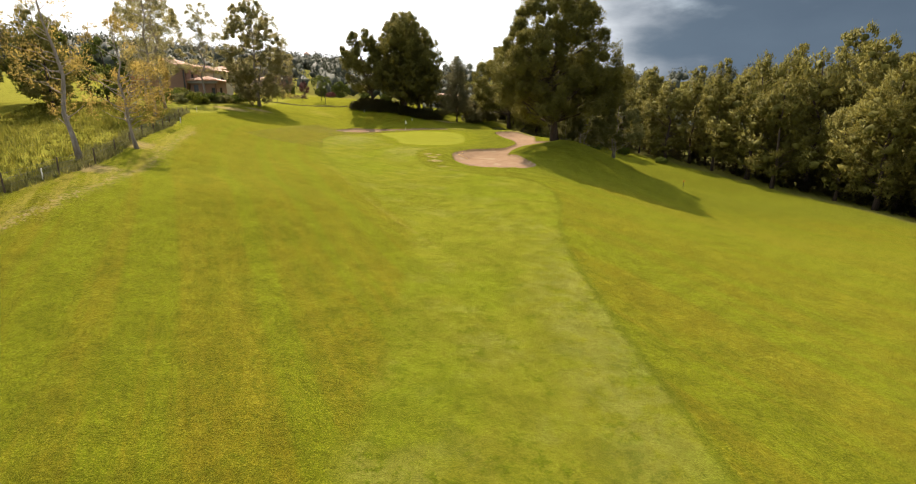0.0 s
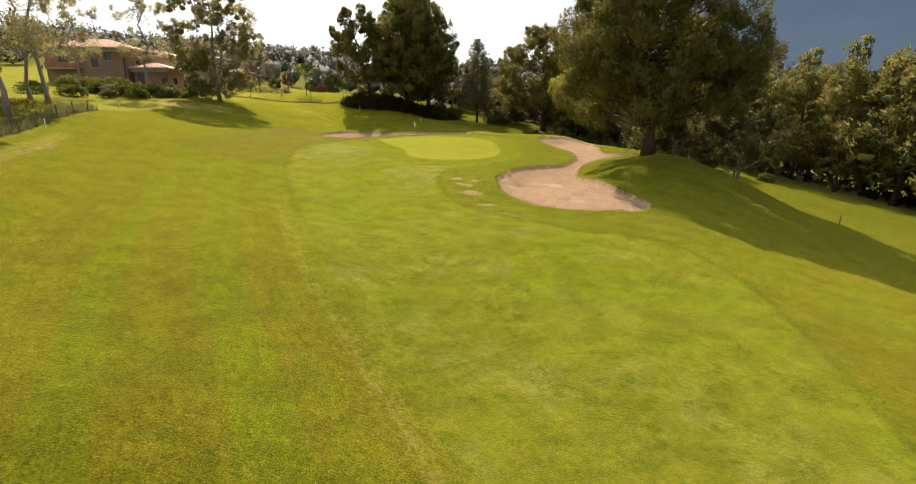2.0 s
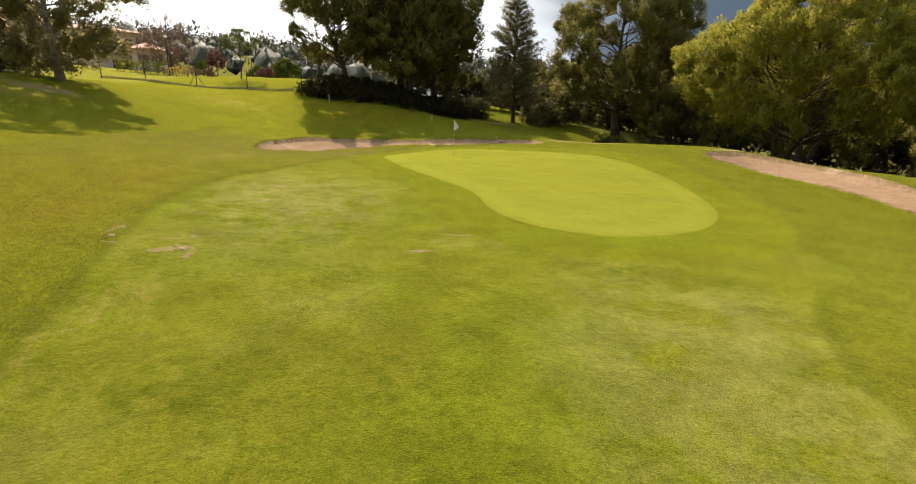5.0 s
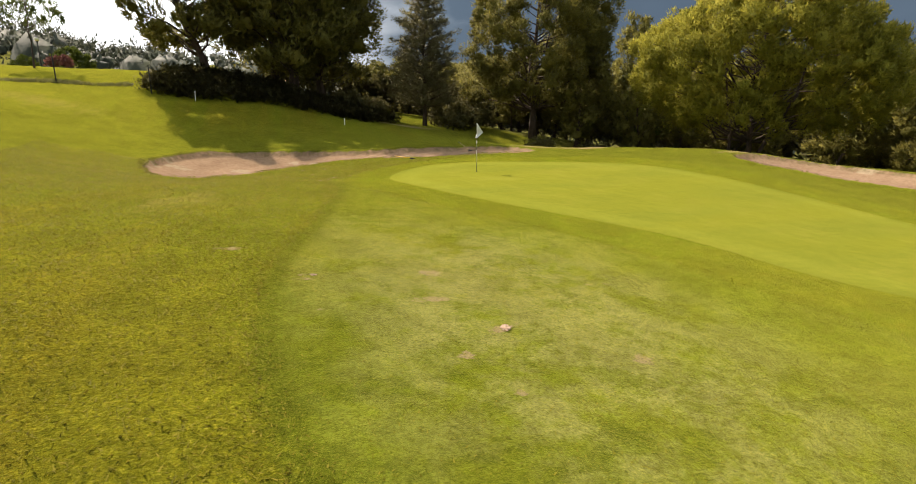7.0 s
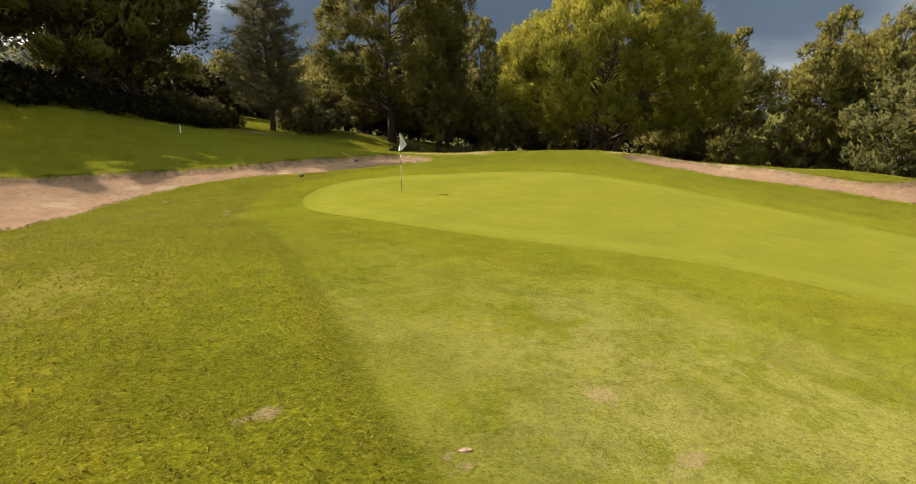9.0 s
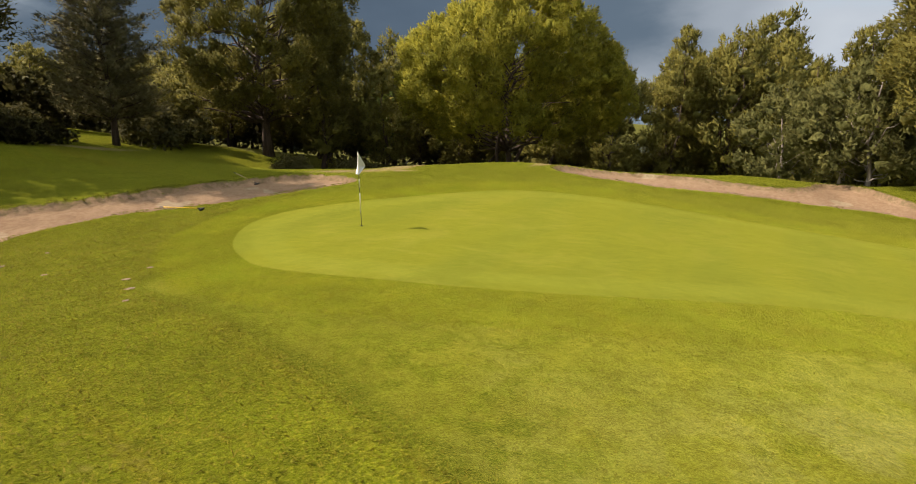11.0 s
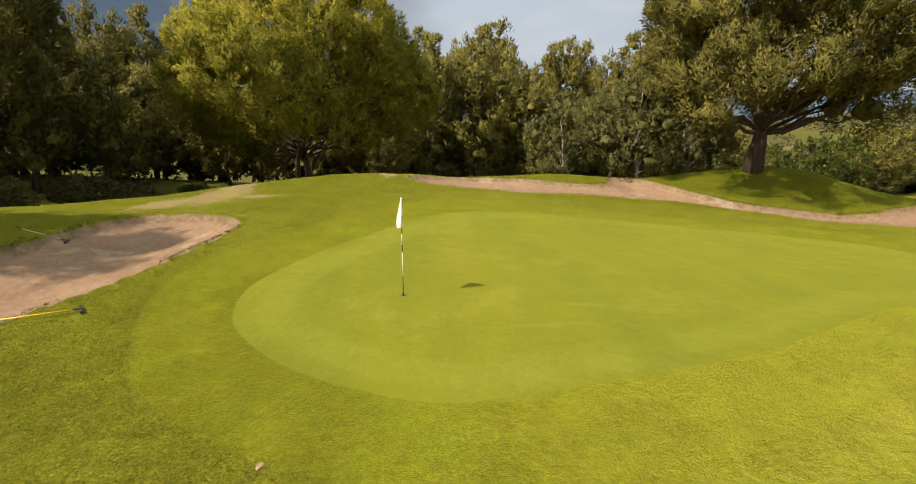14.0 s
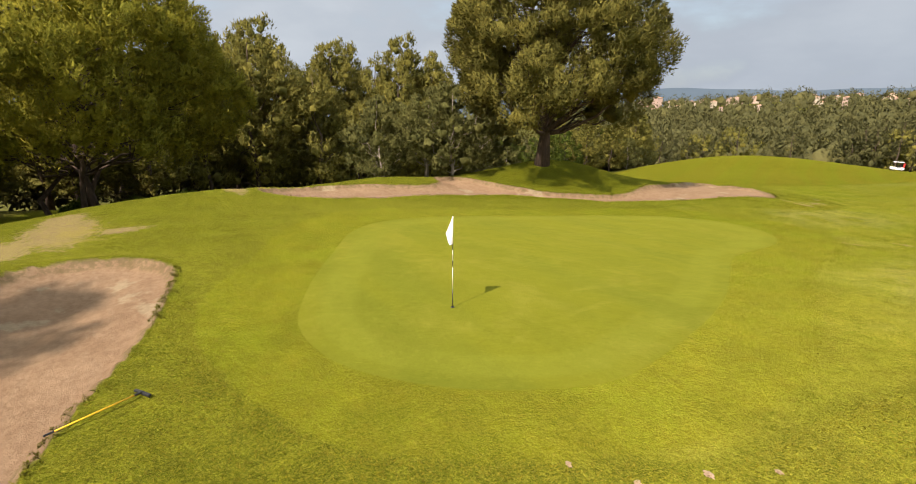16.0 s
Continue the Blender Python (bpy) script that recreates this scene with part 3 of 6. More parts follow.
BUNKER_NORTH = [(-25.3, 104.9), (-25.1, 108.2), (-23.2, 111.2), (-20.0, 111.6), (-16.5, 110.7), (-14.0, 110.0), (-10.5, 109.2), (-7.0, 108.9), (-4.7, 108.2), (-3.4, 106.9), (-3.4, 105.1), (-4.2, 104.1), (-5.4, 103.7), (-7.0, 103.9), (-9.4, 104.5), (-11.8, 105.5), (-14.8, 106.4), (-17.4, 106.0), (-20.2, 103.7), (-21.7, 101.3), (-23.1, 99.3), (-24.5, 100.8)]
FENCE_LINE = [(-21.5, -10.0), (-23.0, 10.0), (-24.2, 26.7), (-25.6, 36.0), (-28.3, 44.0), (-31.0, 52.0), (-34.5, 62.0), (-38.5, 72.0), (-42.5, 82.0)]
WOODS_EDGE = [(80.0, -60.0), (66.0, -15.0), (57.0, 10.0), (54.0, 30.0), (52.0, 50.0), (51.0, 66.0), (49.0, 78.0), (45.0, 90.0), (40.0, 100.0), (33.0, 108.0), (24.0, 113.0), (15.0, 121.0), (9.0, 132.0), (6.0, 150.0), (0.0, 200.0)]


def smooth_loop(pts, n=4, closed=True):
    """Rounded outline through the points."""
    p = np.array(pts, float)
    if closed:
        a, b, c, d = np.roll(p, 1, 0), p, np.roll(p, -1, 0), np.roll(p, -2, 0)
    else:
        a, b, c, d = np.vstack([p[:1], p[:-2]]), p[:-1], p[1:], np.vstack([p[2:], p[-1:]])
    out = []
    for t in np.arange(n) / n:
        out.append(0.5 * (2 * b + (c - a) * t + (2 * a - 5 * b + 4 * c - d) * t * t + (3 * b - a - 3 * c + d) * t ** 3))
    out = np.stack(out, 1).reshape(-1, 2)
    return out if closed else np.vstack([out, p[-1:]])


def inside_by(x, y, loop, reach=12.0):
    """How far each point lies inside a closed outline (negative outside)."""
    shape = x.shape
    x, y = x.ravel(), y.ravel()
    res = np.full(len(x), -reach)
    lo, hi = loop.min(0) - reach, loop.max(0) + reach
    near = np.where((x > lo[0]) & (x < hi[0]) & (y > lo[1]) & (y < hi[1]))[0]
    px, py = x[near], y[near]
    best, odd = np.full(len(near), 1e9), np.zeros(len(near), bool)
    for (ax, ay), (bx, by) in zip(loop, np.roll(loop, -1, 0)):
        dx, dy = bx - ax, by - ay
        t = np.clip(((px - ax) * dx + (py - ay) * dy) / (dx * dx + dy * dy + 1e-12), 0, 1)
        best = np.minimum(best, (px - ax - t * dx) ** 2 + (py - ay - t * dy) ** 2)
        if ay != by:
            odd ^= ((ay > py) != (by > py)) & (px < ax + (py - ay) * dx / dy)
    res[near] = np.clip(np.sqrt(best), 0, reach) * np.where(odd, 1, -1)
    return res.reshape(shape)


def beside(x, y, line, side, reach=30.0):
    """Signed distance from an open line: positive on the side asked for (-1 left, 1 right of its way)."""
    best, sign = np.full(x.shape, 1e9), np.zeros(x.shape)
    for (ax, ay), (bx, by) in zip(line[:-1], line[1:]):
        dx, dy = bx - ax, by - ay
        t = np.clip(((x - ax) * dx + (y - ay) * dy) / (dx * dx + dy * dy), 0, 1)
        d = (x - ax - t * dx) ** 2 + (y - ay - t * dy) ** 2
        s = np.sign((x - ax) * dy - (y - ay) * dx)
        sign = np.where(d < best, s, sign)
        best = np.minimum(best, d)
    return np.clip(np.sqrt(best), 0, reach) * sign * side


L_GREEN, L_COLLAR, L_FAIR = smooth_loop(GREEN), smooth_loop(COLLAR, 3), smooth_loop(FAIRWAY, 3)
L_EAST, L_NORTH = smooth_loop(BUNKER_EAST, 3), smooth_loop(BUNKER_NORTH, 3)
L_LANE = smooth_loop([(40.0, -60.0), (14.0, 0.0), (4.5, 20.0), (-4.9, 38.6), (-8.2, 44.2), (-10.9, 49.8), (-14.0, 57.2), (-17.2, 65.0), (-20.4, 75.0), (-21.5, 83.0), (-20.0, 89.0), (-18.0, 96.0), (-14.0, 140.0)], 3, False)
L_FENCE, L_WOODS = smooth_loop(FENCE_LINE, 3, False), smooth_loop(WOODS_EDGE, 3, False)


def ground_z(x, y):
    """The finished height of the ground, bunkers and small unevenness included."""
    x, y = np.atleast_1d(np.asarray(x, float)), np.atleast_1d(np.asarray(y, float))
    z = land(x, y)
    e, n = inside_by(x, y, L_EAST, 8.0), inside_by(x, y, L_NORTH, 8.0)
    z = z - 0.22 * smoothstep(e, -0.02, 0.27)
    floor = np.minimum(z, -2.95 + 0.042 * (y - 60) - 0.34 * smoothstep(y, 64, 73) * (1 - smoothstep(y, 79, 87)))
    k = smoothstep(e, 0.15, 2.4)
    z = z * (1 - k) + floor * k
    z = z - 0.24 * smoothstep(n, -0.02, 0.26) - 0.26 * smoothstep(n, 0.2, 2.6)
    # turf stands a little proud round the sand
    z = z + 0.07 * smoothstep(e, -0.9, -0.05) * (e < 0.12) + 0.06 * smoothstep(n, -0.9, -0.05) * (n < 0.12)
    g = inside_by(x, y, L_COLLAR, 6.0)
    calm = 1.0 - 0.9 * smoothstep(g, -2.0, 1.5)
    z = z + calm * (0.05 * np.sin(x * 0.83 + 1.3 * np.sin(y * 0.31)) * np.cos(y * 0.61 + x * 0.17) + 0.022 * np.sin(x * 2.3 + y * 1.1) * np.sin(y * 1.9 - x * 0.7))
    # far woods roll more
    far = smoothstep(np.hypot(x, y - 70), 110, 260)
    return z + far * 2.5 * np.sin(x * 0.043 + 1.0) * np.sin(y * 0.037)


def gz(x, y):
    return float(ground_z(x, y)[0])


def spaced(lo, a, b, hi, step, grow=1.10):
    core = list(np.arange(a, b + step / 2, step))
    left, right, s = [], [], step
    v = a
    while v > lo:
        s = min(s * grow, 45.0)
        v -= s
        left.append(v)
    v, s = b, step
    while v < hi:
        s = min(s * grow, 45.0)
        v += s
        right.append(v)
    return np.array(left[::-1] + core + right)


BARE_SPOTS = [(-4.8, 68.0, 0.8, 0.6), (-3.6, 64.2, 1.2, 0.8), (-3.4, 67.2, 0.6, 0.5), (-4.5, 66.4, 0.6, 0.4), (-2.6, 61.4, 0.9, 0.5), (-1.3, 66.2, 0.4, 0.3), (-3.8, 65.9, 0.7, 0.5), (-1.5, 59.0, 0.6, 0.2), (-0.84, 58.2, 0.4, 0.16), (0.4, 57.4, 0.5, 0.14), (-8.0, 42.7, 0.25, 0.2), (-21.2, 77.65, 0.24, 0.55), (-21.45, 78.5, 0.16, 0.12), (-20.86, 76.8, 0.3, 0.12), (-19.15, 77.55, 0.42, 0.18), (-19.63, 77.35, 0.34, 0.2), (-19.1, 76.8, 0.5, 0.22), (-19.3, 76.55, 0.36, 0.16), (-19.6, 76.3, 0.32, 0.13), (-19.48, 76.9, 0.25, 0.14), (-18.7, 76.3, 0.2, 0.5), (-20.2, 76.7, 0.14, 0.2), (-18.62, 78.35, 0.3, 0.2), (-19.0, 80.57, 0.2, 0.14), (-18.4, 82.05, 0.36, 0.2), (-19.27, 81.5, 0.34, 0.14), (-20.7, 84.6, 0.42, 0.18), (-18.55, 84.5, 0.4, 0.3), (-19.07, 83.3, 0.5, 0.2), (-20.7, 83.15, 0.22, 0.12), (-21.8, 86.2, 0.4, 0.2), (-13.0, 77.2, 0.7, 0.18), (-11.9, 78.95, 0.8, 0.14), (-15.3, 76.76, 0.16, 0.1), (-17.0, 80.8, 0.4, 0.2), (-15.6, 83.4, 0.4, 0.16), (1.6, 106.9, 2.8, 1.2), (-0.6, 108.2, 2.0, 0.9), (4.2, 107.0, 2.2, 0.8), (0.6, 105.0, 0.8, 1.2), (-5.2, 126.6, 3.6, 0.8), (-25.0, 34.5, 1.6, 1.6), (-28.2, 45.0, 1.6, 1.6), (9.4, 99.8, 2.2, 0.6), (-44.0, 100.5, 3.4, 1.6), (-40.5, 104.5, 2.6, 1.2)]
DRY_SPOTS = [(-19.0, 73.5, 1.3, 3.6), (-32.0, 118.6, 6.0, 3.6), (-40.5, 102.0, 5.0, 2.6), (-24.2, 31.0, 1.0, 8.0), (-27.3, 45.0, 1.0, 6.0), (-22.8, 91.5, 2.2, 3.0), (1.0, 106.3, 4.5, 1.6)]


def build_ground():
    xs = spaced(-900, -30.0, 18.0, 900, 0.25)
    ys = spaced(-900, 52.0, 114.0, 1100, 0.25, 1.06)
    X, Y = np.meshgrid(xs, ys)
    Z = ground_z(X.ravel(), Y.ravel())
    verts = np.c_[X.ravel(), Y.ravel(), Z]
    nx, ny = len(xs), len(ys)
    i = (np.arange(ny - 1)[:, None] * nx + np.arange(nx - 1)[None]).ravel()
    me = np_mesh("ground", verts, np.stack([i, i + 1, i + 1 + nx, i + nx], 1))
    me.polygons.foreach_set("use_smooth", np.ones(len(me.polygons), bool))
    x, y = X.ravel(), Y.ravel()
    fields = {
        "green": inside_by(x, y, L_GREEN, 6.0),
        "collar": inside_by(x, y, L_COLLAR, 6.0),
        "fairway": inside_by(x, y, L_FAIR, 8.0),
        "sand": np.maximum(inside_by(x, y, L_EAST, 6.0), inside_by(x, y, L_NORTH, 6.0)),
        "edge": np.clip(smoothstep(y, 46, 58) + smoothstep(x, -4, 0), 0, 1) * smoothstep(-inside_by(x, y, L_COLLAR, 6.0), -0.4, 0.5),
        "meadow": np.where(y < 84, beside(x, y, L_FENCE, -1), np.minimum(-30 - x - 14, 20)),
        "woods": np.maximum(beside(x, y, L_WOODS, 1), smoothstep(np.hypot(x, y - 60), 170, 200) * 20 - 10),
        "lane": beside(x, y, L_LANE, 1, 90.0),
        "along": y,
        "worn": smoothstep(-np.hypot((x + 17.6) / 4.6, (y - 82.5) / 8.0), -1.0, -0.3) + 0.4 * smoothstep(-np.hypot((x - 5.6) / 3.2, (y - 21.0) / 16.0), -1.0, -0.3) + 0.6 * smoothstep(-np.hypot((x + 8.0) / 4.0, (y - 71.0) / 7.0), -1.0, -0.4),
        "lush": np.clip(smoothstep(y, 90, 99) * smoothstep(-y, -122, -112) + smoothstep(x, -9, -2) * smoothstep(y, 52, 58), 0, 1),
        "lawn": np.maximum(smoothstep(y, 98, 112) * smoothstep(-x, 20, 28), 0.40 * smoothstep(x, 8, 24) * smoothstep(-y, -62, -30)),
        "rust": smoothstep(-np.hypot((x + 25.5) / 6.0, (y - 81.0) / 11.0), -1.0, -0.35),
        "bare": np.max([np.where((y < 62) & (y > 22), 0.66 - np.abs(beside(x, y, L_FENCE, 1) - 2.6) / 1.5, -3.0)] + [1.25 + 0.35 * (c > 1.5) - 1.05 * np.hypot((x - a) / c, (y - b) / d) for a, b, c, d in BARE_SPOTS] + [x * 0 - 3], axis=0).clip(-3, 1.6),
        "dry": np.max([np.where(y < 66, 0.85 - np.abs(beside(x, y, L_FENCE, 1) - 1.8) / 2.6, -3.0), np.where((y > 30) & (y < 72), 0.55 - np.abs(beside(x, y, L_LANE, -1) - 0.8) / 2.0, -3.0)] + [1 - np.hypot((x - a) / c, (y - b) / d) for a, b, c, d in DRY_SPOTS] + [x * 0 - 3], axis=0).clip(-3, 1),
    }
    for name, v in fields.items():
        me.attributes.new(name, "FLOAT", "POINT").data.foreach_set("value", v.astype(np.float32))
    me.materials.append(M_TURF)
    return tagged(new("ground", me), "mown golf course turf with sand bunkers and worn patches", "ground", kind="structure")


build_ground()


# ---------------------------------------------------------------- trees
def sprays(rng, centres, radii, count, size, slim=0.4, flat=0.75, up=0.35, shell=0.55):
    """Many small leaf blades spread through clumps; centres (n, 3), radii (n,), count blades in each clump."""
    n = len(centres)
    c = np.repeat(np.asarray(centres, float), count, 0)
    r = np.repeat(np.asarray(radii, float), count)
    d = rng.normal(size=(n * count, 3))
    d[:, 2] += up
    d /= np.linalg.norm(d, axis=1)[:, None]
    rad = (shell + (1 - shell) * rng.random(n * count) ** 0.6) * r
    rad *= 0.8 + 0.4 * rng.random(n * count)
    p = c + d * rad[:, None] * np.array([1, 1, flat])
    nor = d * 0.9 + rng.normal(size=d.shape) * 0.55
    nor /= np.linalg.norm(nor, axis=1)[:, None]
    a = np.cross(nor, rng.normal(size=d.shape))
    a /= np.linalg.norm(a, axis=1)[:, None]
    a = a + d * 0.45
    b = np.cross(nor, a)
    ln = size * (0.6 + 0.8 * rng.random(len(p)))[:, None]
    wd = ln * slim * (0.7 + 0.6 * rng.random(len(p)))[:, None]
    q = np.stack([p - a * ln * 0.5, p + b * wd * 0.5 - a * ln * 0.05, p + a * ln * 0.5, p - b * wd * 0.5 - a * ln * 0.05], 1)
    return q.reshape(-1, 3)


def blades_mesh(name, quads):
    return np_mesh(name, quads, np.arange(len(quads)).reshape(-1, 4))


def ball(fine):
    bm = bmesh.new()
    bmesh.ops.create_icosphere(bm, subdivisions=fine, radius=1.0)
    v = np.array([p.co[:] for p in bm.verts])
    f = np.array([[p.index for p in q.verts] for q in bm.faces])
    bm.free()
    return v, f


BALLS = {1: ball(1), 2: ball(2)}


def unit(v):
    return v / (np.linalg.norm(v, axis=1)[:, None] + 1e-9)


def soft_normals(me, nor):
    """Foliage is lit as the rounded mass that it belongs to, not as single flat needles."""
    me.polygons.foreach_set("use_smooth", np.ones(len(me.polygons), bool))
    me.normals_split_custom_set_from_vertices(unit(nor))


def hearts(rng, centres, radii, outward, fine, size=(0.26, 0.26), flat=0.86):
    """The dim, lumpy insides of boughs: verts, their normals and faces."""
    bv, bf = BALLS[fine]
    n = len(centres)
    k = np.repeat(np.arange(n), len(bv))
    d = np.tile(bv, (n, 1))
    verts = centres[k] + d * np.array([1, 1, flat]) * (radii[k] * (size[0] + size[1] * rng.random(len(k))))[:, None]
    return verts, d * 0.7 + outward[k] * 0.5 + rng.normal(size=d.shape) * 0.25, (bf[None] + (np.arange(n) * len(bv))[:, None, None]).reshape(-1, 3)


def plumes(rng, name, centres, radii, axes, outward, needles, size, slim=0.12, tall=1.25, loose=0.25, reach=(0.30, 0.80), inside=None):
    """Egg-shaped plumes of needles that stand out along their axes; inside: what hearts() gave for the boughs under them."""
    n = len(centres)
    c, r, ax, outward = np.asarray(centres, float), np.asarray(radii, float), unit(axes), unit(outward)
    verts, nors, faces = inside if inside else (np.zeros((0, 3)), np.zeros((0, 3)), np.zeros((0, 3), int))
    k = np.repeat(np.arange(n), needles)
    d = unit(rng.normal(size=(n * needles, 3)) + outward[k] * 0.75 + ax[k] * 0.2)
    along = (d * ax[k]).sum(1)[:, None]
    egg = (d - along * ax[k]) * (0.96 - 0.26 * along) + along * ax[k] * tall
    p = c[k] + egg * (r[k] * (reach[0] + reach[1] * rng.random(len(k)) ** 0.7))[:, None]
    a = unit(d * 0.45 + ax[k] * 0.65 + rng.normal(size=d.shape) * 0.45)
    b = unit(np.cross(d + rng.normal(size=d.shape) * 0.45, a))
    ln = size * (0.45 + 0.9 * rng.random(len(p)))[:, None]
    w = b * ln * slim
    facing = np.where((np.cross(w * 2, a) * d).sum(1) > 0, 1.0, -1.0)[:, None]
    tri = np.stack([p - a * ln * 0.4 - w * facing, p - a * ln * 0.4 + w * facing, p + a * ln * 0.6], 1).reshape(-1, 3)
    nor = d * 0.55 + outward[k] * 0.6 + rng.normal(size=d.shape) * loose
    me = np_mesh(name, np.vstack([verts, tri]), np.vstack([faces, np.arange(len(tri)).reshape(-1, 3) + len(verts)]))
    soft_normals(me, np.vstack([nors, np.repeat(nor, 3, 0)]))
    return me


def needle_mesh(name, tris):
    return np_mesh(name, tris, np.arange(len(tris)).reshape(-1, 3))


def wander(rng, a, b, n=5, amount=0.08):
    a, b = np.array(a, float), np.array(b, float)
    ln = np.linalg.norm(b - a)
    return [tuple(a + (b - a) * t + rng.normal(size=3) * amount * ln * math.sin(math.pi * t) * (0 < t < 1)) for t in np.linspace(0, 1, n)]


def envelope(shape, u):
    """How far a crown reaches from its trunk at the height u of the crown, 0 to 1."""
    if shape == "umbrella":
        return math.sqrt(max(0.0, 1 - ((u - 0.30) / 0.72) ** 2)) if u > 0.30 else 0.70 + 0.30 * u / 0.3
    if shape == "egg":
        return math.sin(math.pi * min(1, u * 0.70 + 0.22)) ** 0.62
    if shape == "broad":
        return math.sin(math.pi * min(1, u * 0.64 + 0.32)) ** 0.62
    if shape == "tall":
        return math.sin(math.pi * min(1, u * 0.75 + 0.15)) ** 0.75
    if shape == "flame":
        return math.sin(math.pi * min(1, (u * 0.80 + 0.12) ** 0.80)) ** 0.85
    return math.sin(math.pi * min(1, u * 0.80 + 0.17)) ** 0.65


def make_tree(name, label, seed, height, radius, bole, leaf, bark, boughs=60, bough=1.6, each=6, needles=40, size=0.25, slim=0.12, shape="egg", trunk=0.3, lean=(0, 0), gaps=0.0, stems=1, core=True, upright=0.85, limbs=40, loose=0.25, inner=0.30, apart=0.80, category="tree", group="", droop=0.0):
    """A tree at the origin: a tapered trunk with limbs that bear boughs, and on every bough several leafy plumes."""
    rng = np.random.default_rng(seed)
    root = thing(name, Matrix(), label, category, group)
    bm = bmesh.new()
    top = np.array([lean[0], lean[1], height * 0.92])
    axis = wander(rng, (0, 0, -0.4), top, 8, 0.022)
    tube(bm, axis, [trunk * (1.45 if i == 0 else 1.0) * (1 - 0.86 * i / 7) for i in range(8)], 9)
    for s in range(1, stems):
        ang = rng.random() * 6.28
        off = np.array([math.cos(ang), math.sin(ang), 0])
        tube(bm, wander(rng, off * 0.6 * s + (0, 0, -0.4), off * radius * 0.45 + np.array([0, 0, height * 0.72]), 6, 0.04), [trunk * 0.75 * (1 - 0.8 * i / 5) for i in range(6)], 7)
    centres, radii = [], []
    phase, tries = rng.random(4) * 6.28, 0
    while len(centres) < boughs and tries < boughs * 60:
        tries += 1
        u, ang = rng.random(), rng.random() * 6.283
        cr = bough * (0.62 + 0.62 * rng.random()) * (1 - 0.35 * u ** 3)
        z = bole + bough * 0.4 + (height - bole - bough * 1.1) * u
        env = radius * envelope(shape, u) * (1 + 0.10 * math.sin(3 * ang + phase[0] + u * 4) + 0.09 * math.sin(2 * ang + phase[1] - u * 7) + 0.06 * math.sin(5 * ang + phase[2] + u * 11))
        k = 1.0 if rng.random() > inner else 0.35 + 0.5 * rng.random()
        rad = max(0.0, env - cr * 0.80) * k
        x, y = math.cos(ang) * rad + lean[0] * z / height, math.sin(ang) * rad + lean[1] * z / height
        if gaps and noise.noise(Vector((x * 0.3 + seed, y * 0.3, z * 0.34))) < -0.42 + gaps * 2.0 and k > 0.45:
            continue
        near = apart - 0.5 * tries / (boughs * 60)
        if any((x - a) ** 2 + (y - b) ** 2 + ((z - c) * 1.1) ** 2 < (near * bough) ** 2 for a, b, c in centres):
            continue
        centres.append((x, y, z))
        radii.append(cr)
    centres, radii = np.array(centres), np.array(radii)
    ax = np.array(axis)
    for i in rng.permutation(len(centres))[:limbs]:
        cx, cy, cz = centres[i]
        out = math.hypot(cx - lean[0] * cz / height, cy - lean[1] * cz / height)
        z0 = max(bole * 0.8, cz - out * 0.45 - 0.3)
        t = min(0.98, (z0 + 0.4) / (top[2] + 0.4))
        base = np.array([np.interp(t * 7, range(8), ax[:, j]) for j in range(3)])
        r0 = max(0.03, trunk * (1 - 0.86 * t) * 0.42)
        tube(bm, wander(rng, base, centres[i], 5, 0.07), [r0 * (1 - 0.8 * j / 4) for j in range(5)], 5, False)
    part("trunk", bm, bark, root, smooth=True)
    mid = np.c_[np.array(lean) * (centres[:, 2:] / height), np.clip(centres[:, 2:], bole, bole + 0.62 * (height - bole))]
    out = unit(centres - mid + np.array([0, 0, 0.4]))
    # the plumes of a bough lie on its upper, outer side
    k = np.repeat(np.arange(len(centres)), each)
    d = unit(rng.normal(size=(len(k), 3)) + out[k] * 0.75 + np.array([0, 0, 0.35]))
    c = centres[k] + d * (radii[k] * (0.55 + 0.25 * rng.random(len(k))))[:, None] * np.array([1, 1, 0.86])
    axes = out[k] * 0.55 + d * 0.35 + np.array([0, 0, upright - droop]) + rng.normal(size=c.shape) * 0.22
    r = radii[k] * (0.38 + 0.26 * rng.random(len(k))) * (9 / each) ** 0.22
    inside = hearts(rng, centres, radii, out, 2 if needles * each > 400 else 1) if core else None
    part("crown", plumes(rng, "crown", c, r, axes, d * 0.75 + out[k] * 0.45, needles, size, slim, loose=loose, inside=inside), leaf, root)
    return root


